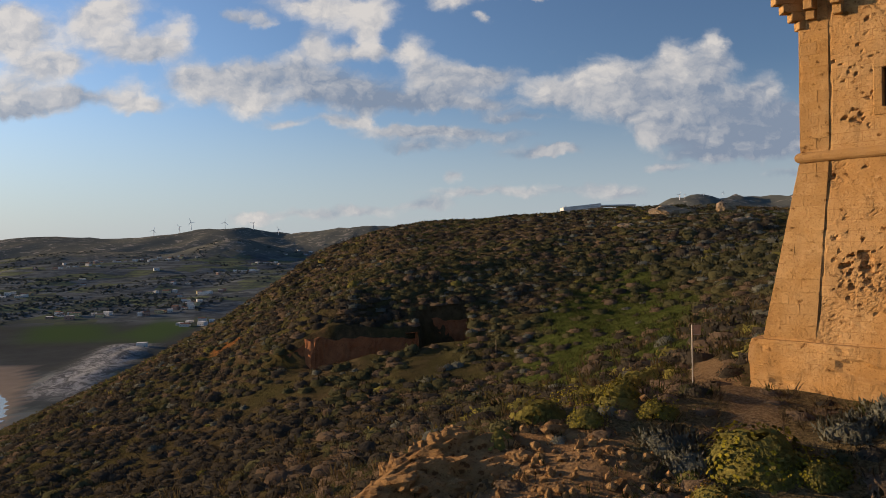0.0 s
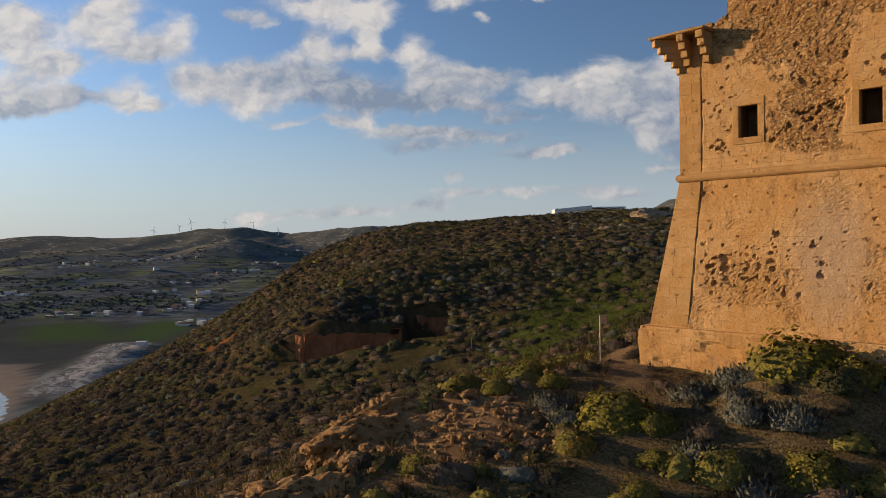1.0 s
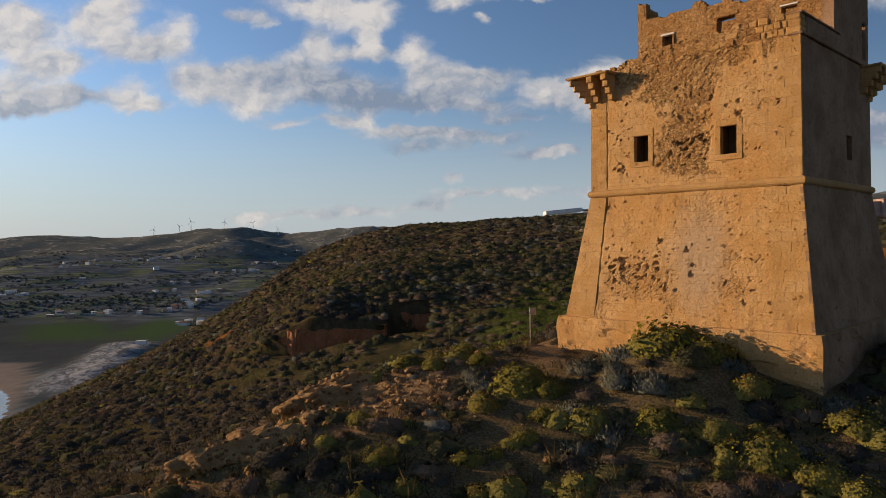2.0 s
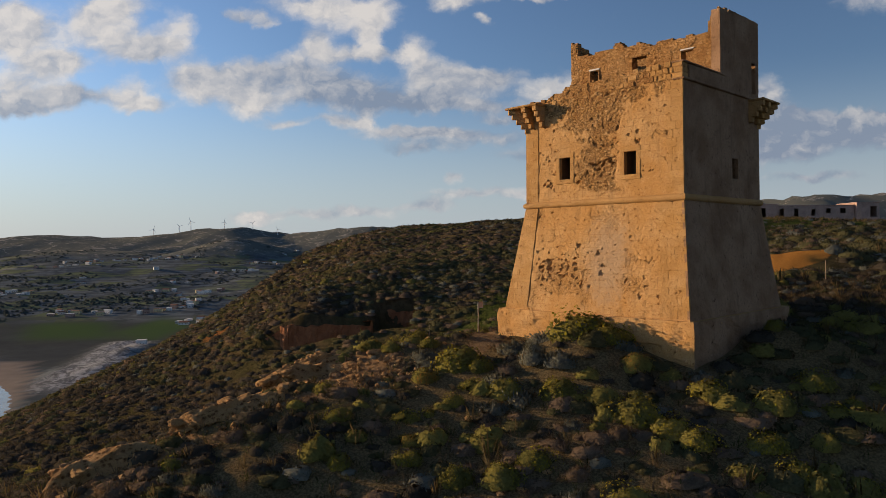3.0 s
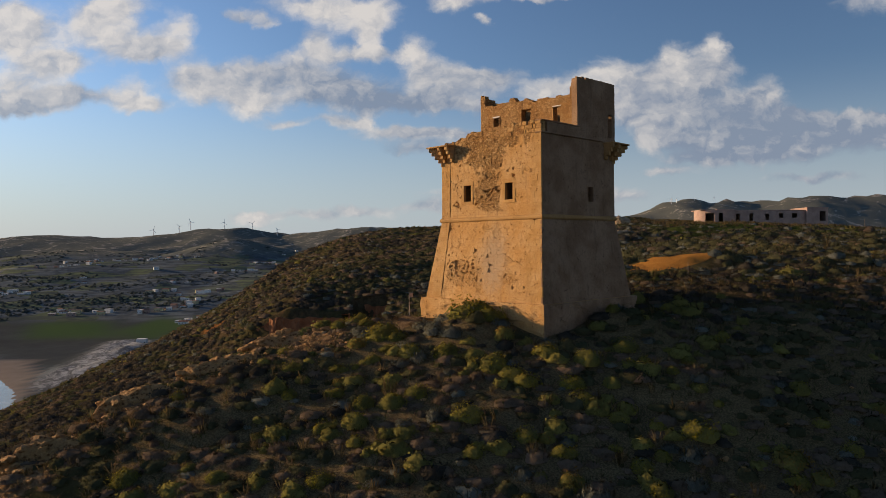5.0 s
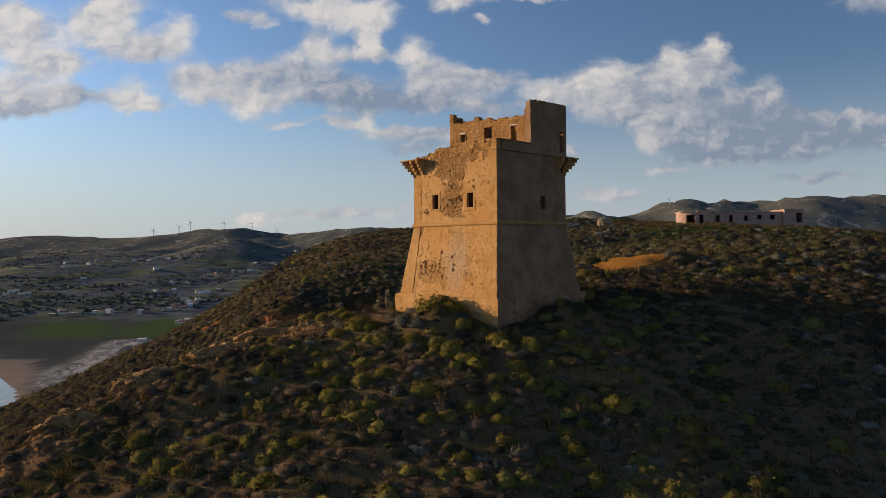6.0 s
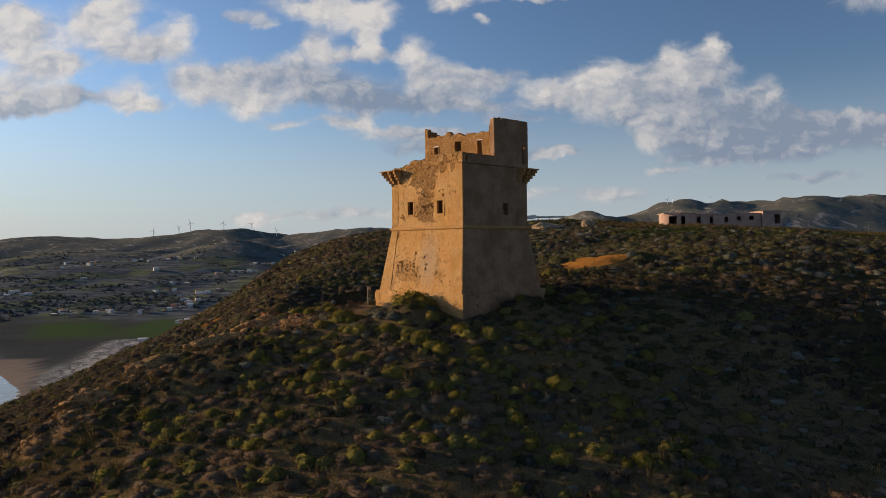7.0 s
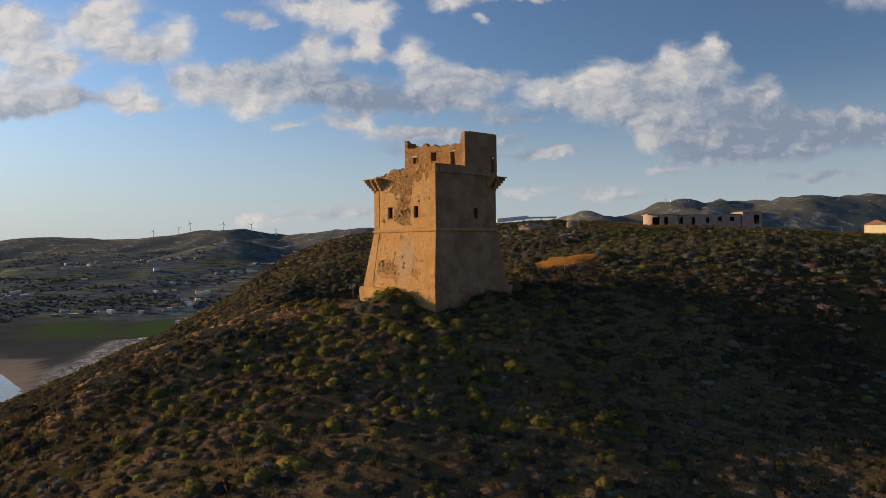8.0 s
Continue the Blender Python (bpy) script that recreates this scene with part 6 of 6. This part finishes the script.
def cover_land():
    zones = (
        ("near", NEAR_T, -16, 42, -21, 36, 0.98, (0.32, 0.88), 1),
        ("flank", MID_T, -32, -16, -21, 36, 1.0, (0.45, 1.0), 9),
        ("flank", MID_T, 42, 62, -21, 36, 1.05, (0.32, 0.92), 10),
        ("mid", MID_T, -72, 104, 36, 118, 1.22, (0.55, 1.25), 2),
        ("plateau", NEAR_T, 26, 72, 36, 82, 1.3, (0.5, 1.4), 8),
        ("far", FAR_T, -112, 165, 118, 218, 1.65, (0.7, 1.6), 3),
        ("slope", FAR_T, -130, -32, -40, 118, 1.6, (0.7, 1.7), 4),
        ("slope_low", FAR_T, -320, -130, -40, 118, 4.0, (1.2, 2.6), 6),
        ("slope_far", FAR_T, -300, -112, 118, 400, 3.2, (1.3, 2.8), 5),
        ("side", FAR_T, 62, 110, -30, 36, 2.2, (0.7, 1.5), 7),
        ("behind", FAR_T, -40, 75, -85, -21, 1.9, (0.5, 1.1), 11),
    )
    for zone, templates, u0, u1, v0, v1, gap, size, seed in zones:
        u, v, r = scatter(300 + seed, u0, u1, v0, v1, gap)
        ok = free_ground(u, v) & (r.random(len(u)) < 0.93 - 0.75 * np.clip(grass_mask(u, v), 0, 1))
        if zone == "slope":
            ok &= ~((u > -72) & (v > 36))
        if zone == "mid":
            ok &= ~((u > 26) & (u < 72) & (v < 82))
        if zone == "far":
            ok &= ~((v > 128) & (u > 70) & (r.random(len(u)) < 0.7))
        if zone == "near":
            ok &= ~hero_near(u, v)
        u, v = u[ok], v[ok]
        kinds = kind_of(u, v, r)
        radii = size[0] + (size[1] - size[0]) * r.random(len(u)) ** 1.7
        radii = radii * np.where((u > 26) & (v > 82) & (v < 118), 1.25, 1.0)
        for kind, (mat, name, label) in KINDS.items():
            i = kinds == kind
            if i.sum():
                spread_stuff(name, ROUND_T if kind == "bright" and zone == "near" else templates, u[i], v[i], radii[i] * (0.8 if kind == "grey" else 1.0), mat, label, "scrub", 400 + seed, 0.95 if kind != "brown" else 0.8)


HERO = []


def hero_near(u, v):
    near = np.zeros(len(u), bool)
    for hu, hv, hr in HERO:
        near |= np.hypot(u - hu, v - hv) < hr * 0.9
    return near


def shrub_mesh(name, verts_faces, mat):
    verts, faces, soft = verts_faces
    me = mesh_of(name, verts, faces, True)
    me.materials.append(mat)
    soften(me, soft)
    return me


def build_heroes():
    """Single shrubs on the knoll, each a thing of its own."""
    foliage_t = {
        "bright": [shrub_mesh("shrub", leafy(500 + i, 460, 0.66, 0.8, 16, lumps=0.42, ruffle=0.42, shell=(0.95, 1.06), rings=5, facing=0.68), LEAF_BRIGHT) for i in range(3)],
        "olive": [shrub_mesh("shrub", leafy(510 + i, 500, 0.66, 0.62, 16, lumps=0.45, ruffle=0.42, shell=(0.9, 1.1), rings=5, facing=0.68), LEAF_OLIVE) for i in range(3)],
        "dark": [shrub_mesh("shrub", leafy(520 + i, 500, 0.66, 0.58, 16, lumps=0.5, ruffle=0.42, shell=(0.9, 1.1), rings=5, facing=0.68), LEAF_DARK) for i in range(3)],
        "grey": [shrub_mesh("shrub", leafy(530 + i, 560, 1.3, 0.72, 12, upright=0.7, lumps=0.45, shell=(0.8, 1.1), thin=0.36, inner=0.78, rings=3, facing=0.66), LEAF_GREY) for i in range(3)],
        "brown": [shrub_mesh("shrub", leafy(540 + i, 560, 1.4, 0.68, 12, upright=0.5, lumps=0.5, shell=(0.7, 1.12), thin=0.2, inner=0.8, rings=3, facing=0.66), LEAF_BROWN) for i in range(3)],
    }
    flowers = [shrub_mesh("flower_head", leafy(550 + i, 300, 0.40, 0.81, 0, lumps=0.42, shell=(1.04, 1.08), ruffle=0.4, facing=0.68), FLOWER) for i in range(3)]
    rust = [shrub_mesh("flower_head", leafy(560 + i, 280, 0.40, 0.81, 0, lumps=0.42, shell=(1.04, 1.08), ruffle=0.4, facing=0.68), FLOWER_RUST) for i in range(3)]
    labels = {
        "bright": "rounded yellow-flowering spurge bush on the tower knoll", "olive": "low olive-green evergreen shrub on the tower knoll",
        "dark": "dark green cushion shrub on the tower knoll", "grey": "silvery grey upright wormwood shrub on the tower knoll", "brown": "dry brown twiggy shrub on the tower knoll",
    }
    bright_at = ((7.7, 17.5, 1.25), (8.7, 16.7, 0.75), (4.4, 23.9, 1.0), (5.4, 22.6, 0.7), (14.3, 18.0, 1.55), (15.6, 16.9, 1.1), (12.3, 13.6, 0.85), (8.4, 15.0, 0.6), (7.4, 13.6, 0.5), (15.1, 11.3, 1.0),
                 (16.3, 10.2, 0.9), (17.2, 9.0, 0.75), (21.4, 11.6, 0.85), (20.0, 9.1, 0.8), (20.2, 7.5, 0.8), (9.3, 7.6, 0.8), (19.0, 12.6, 0.8), (24.3, 13.8, 0.9), (22.7, 7.1, 0.6), (24.1, 11.5, 0.65),
                 (13.4, 5.8, 0.9), (7.3, 5.9, 0.7), (5.3, 12.6, 0.6), (2.2, 12.4, 0.6), (10.0, 14.3, 0.75), (26.1, 5.1, 0.95), (13.7, 2.5, 0.6), (22.0, 6.3, 0.6), (6.2, 21.0, 0.55))
    rust_at = ((16.3, 15.1, 0.85), (14.1, 13.0, 0.8), (30.4, 3.6, 0.95), (39.9, 3.9, 0.8), (39.1, 10.0, 0.7), (31.5, 2.6, 0.7))
    grey_at = ((10.8, 18.5, 0.9), (9.7, 14.8, 0.8), (10.5, 13.5, 0.8), (6.3, 18.3, 0.8), (6.0, 19.4, 0.85), (12.3, 19.0, 1.0), (12.6, 15.4, 0.8), (17.8, -1.9, 0.6), (11.6, 16.2, 0.8))
    fixed = [("bright", *q) for q in bright_at] + [("rust", *q) for q in rust_at] + [("grey", *q) for q in grey_at]
    foot = (("grey", 0.9, -1.0, 0.75), ("olive", -1.3, -1.2, 0.8), ("grey", -2.9, -1.3, 0.7), ("dark", 1.1, 0.9, 0.8), ("olive", 1.2, 2.8, 0.75), ("dark", 1.2, 4.9, 0.7),
            ("grey", 1.2, 7.2, 0.7), ("dark", 1.2, 9.4, 0.8), ("grey", -5.6, -1.5, 0.9), ("olive", -4.2, -2.6, 0.9), ("grey", -6.9, -2.2, 0.8), ("olive", -8.4, -1.2, 0.6), ("olive", 1.9, -0.4, 0.8))
    fixed += [(k, *across(x, y), rad) for k, x, y, rad in foot]
    r = np.random.default_rng(77)
    spots = list(fixed)
    tries = 0
    while len(spots) < 300 and tries < 20000:
        tries += 1
        u, v = r.uniform(-9, 36), r.uniform(-6, 24)
        if not free_ground(np.array([u]), np.array([v]), 0.35)[0]:
            continue
        rad = r.uniform(0.34, 0.74)
        if any(math.hypot(u - a, v - b) < (rad + c) * 0.85 for _, a, b, c in spots):
            continue
        k = r.choice(["bright", "olive", "dark", "grey", "brown"], p=[0.36, 0.20, 0.15, 0.14, 0.15] if u > 0 else [0.06, 0.26, 0.30, 0.12, 0.26])
        spots.append((k, u, v, rad))
    for i, (k, u, v, rad) in enumerate(spots):
        HERO.append((u, v, rad))
        x, y, z = stand(u, v)
        rusty, k = k == "rust", "bright" if k == "rust" else k
        ob = new("shrub", foliage_t[k][i % 3])
        ob.matrix_basis = Matrix.Translation((x, y, z - 0.08 * rad)) @ Euler((0, 0, r.uniform(0, 6.28))).to_matrix().to_4x4() @ Matrix.Diagonal((rad, rad * r.uniform(0.85, 1.1), rad * r.uniform(0.85, 1.15), 1))
        tagged(ob, "rounded spurge bush turning rust-orange on the knoll" if rusty else labels[k], "shrub", "shrubs on the knoll")
        if k == "bright":
            f = new("flower_head", rust[i % 3] if rusty or (r.random() < 0.12 and i > len(fixed)) else flowers[i % 3])
            f.parent = ob
            tagged(f, "small yellow flower heads", kind="stuff")


build_heroes()
cover_land()


def grasses():
    green = [tuft(600 + i, 9, 0.5, 0.7) for i in range(4)]
    straw = [tuft(610 + i, 12, 1.0, 0.55) for i in range(4)]
    u, v, r = scatter(700, -5, 75, 28, 118, 0.95)
    ok = free_ground(u, v) & (r.random(len(u)) < grass_mask(u, v) * 1.1)
    spread_stuff("grass", green, u[ok], v[ok], r.uniform(0.5, 1.1, ok.sum()), GRASS, "green grass in the hollow behind the tower", "grass", 701, 1.0, 0.0)
    u, v, r = scatter(702, -25, 60, -21, 36, 0.62)
    ok = free_ground(u, v)
    dull = r.random(len(u)) < 0.55 + 0.6 * fbm(u / 7, v / 7, 2, 133)
    size = r.uniform(0.4, 0.95, len(u))
    spread_stuff("grass", green, u[ok & ~dull], v[ok & ~dull], size[ok & ~dull], GRASS, "green grass tufts between the knoll's shrubs", "grass", 703, 1.0, 0.0)
    spread_stuff("dry_herbs", green, u[ok & dull], v[ok & dull], size[ok & dull], LEAF_BROWN, "dull brown herbs between the knoll's shrubs", "herbs", 713, 1.0, 0.0)
    u, v, r = scatter(704, -30, 80, -28, 60, 2.1)
    ok = free_ground(u, v) & (fbm(u / 6, v / 6, 2, 130) > -0.1)
    spread_stuff("straw_grass", straw, u[ok], v[ok], r.uniform(0.4, 0.95, ok.sum()), STRAW, "straw-coloured dry grass tufts between shrubs", "dry grass", 705, 1.0, 0.0)
    u, v, r = scatter(710, -70, 100, 36, 118, 1.0)
    ok = free_ground(u, v) & (r.random(len(u)) < 0.9)
    warm = r.random(len(u)) < 0.55
    size = r.uniform(0.5, 1.2, len(u))
    wild = [tuft(620 + i, 6, 0.5, 0.8) for i in range(4)]
    spread_stuff("wild_grass", wild, u[ok & warm], v[ok & warm], size[ok & warm], LEAF_DARK, "dull dark wild grass between hillside shrubs", "grass", 711, 1.0, 0.0)
    spread_stuff("wild_grass", wild, u[ok & ~warm], v[ok & ~warm], size[ok & ~warm], LEAF_OLIVE, "olive wild grass between hillside shrubs", "grass", 712, 1.0, 0.0)
    u, v, r = scatter(714, -110, 150, 118, 215, 1.5)
    ok = free_ground(u, v) & (r.random(len(u)) < 0.9)
    warm = r.random(len(u)) < 0.45
    size = r.uniform(0.9, 1.7, len(u))
    coarse = [tuft(630 + i, 4, 0.5, 0.9) for i in range(4)]
    spread_stuff("wild_grass", coarse, u[ok & warm], v[ok & warm], size[ok & warm], LEAF_BROWN, "dull brown wild grass on the far hilltop", "grass", 715, 1.0, 0.0)
    spread_stuff("wild_grass", coarse, u[ok & ~warm], v[ok & ~warm], size[ok & ~warm], GRASS, "green wild grass on the far hilltop", "grass", 716, 1.0, 0.0)
    u, v, r = scatter(717, -75, -25, -20, 36, 1.1)
    ok = free_ground(u, v)
    spread_stuff("wild_grass", wild, u[ok], v[ok], r.uniform(0.6, 1.3, ok.sum()), LEAF_BROWN, "dull brown wild grass on the seaward slope", "grass", 718, 1.0, 0.0)
    u, v, r = scatter(706, 62, 165, 125, 165, 1.3)
    ok = free_ground(u, v)
    spread_stuff("straw_grass", straw, u[ok], v[ok], r.uniform(0.5, 1.0, ok.sum()), STRAW, "dry straw grass on the plateau before the buildings", "dry grass", 707, 0.8, 0.0)


grasses()


def valley_trees():
    r = np.random.default_rng(800)
    v = 1060 + 1900 * r.random(8500) ** 1.1
    u = v * r.uniform(-0.66, -0.12, 8500)
    ok = (u > coast(v) + 70) & (fbm(u / 120, v / 120, 4, 140) > 0.0) & (np.abs(u + 372) > 45)
    ok &= ~((v > 1030) & (v < 1190) & (u > -700) & (u < -250))
    u, v = u[ok], v[ok]
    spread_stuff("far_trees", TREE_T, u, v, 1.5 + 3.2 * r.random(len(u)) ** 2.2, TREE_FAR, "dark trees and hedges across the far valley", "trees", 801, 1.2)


valley_trees()
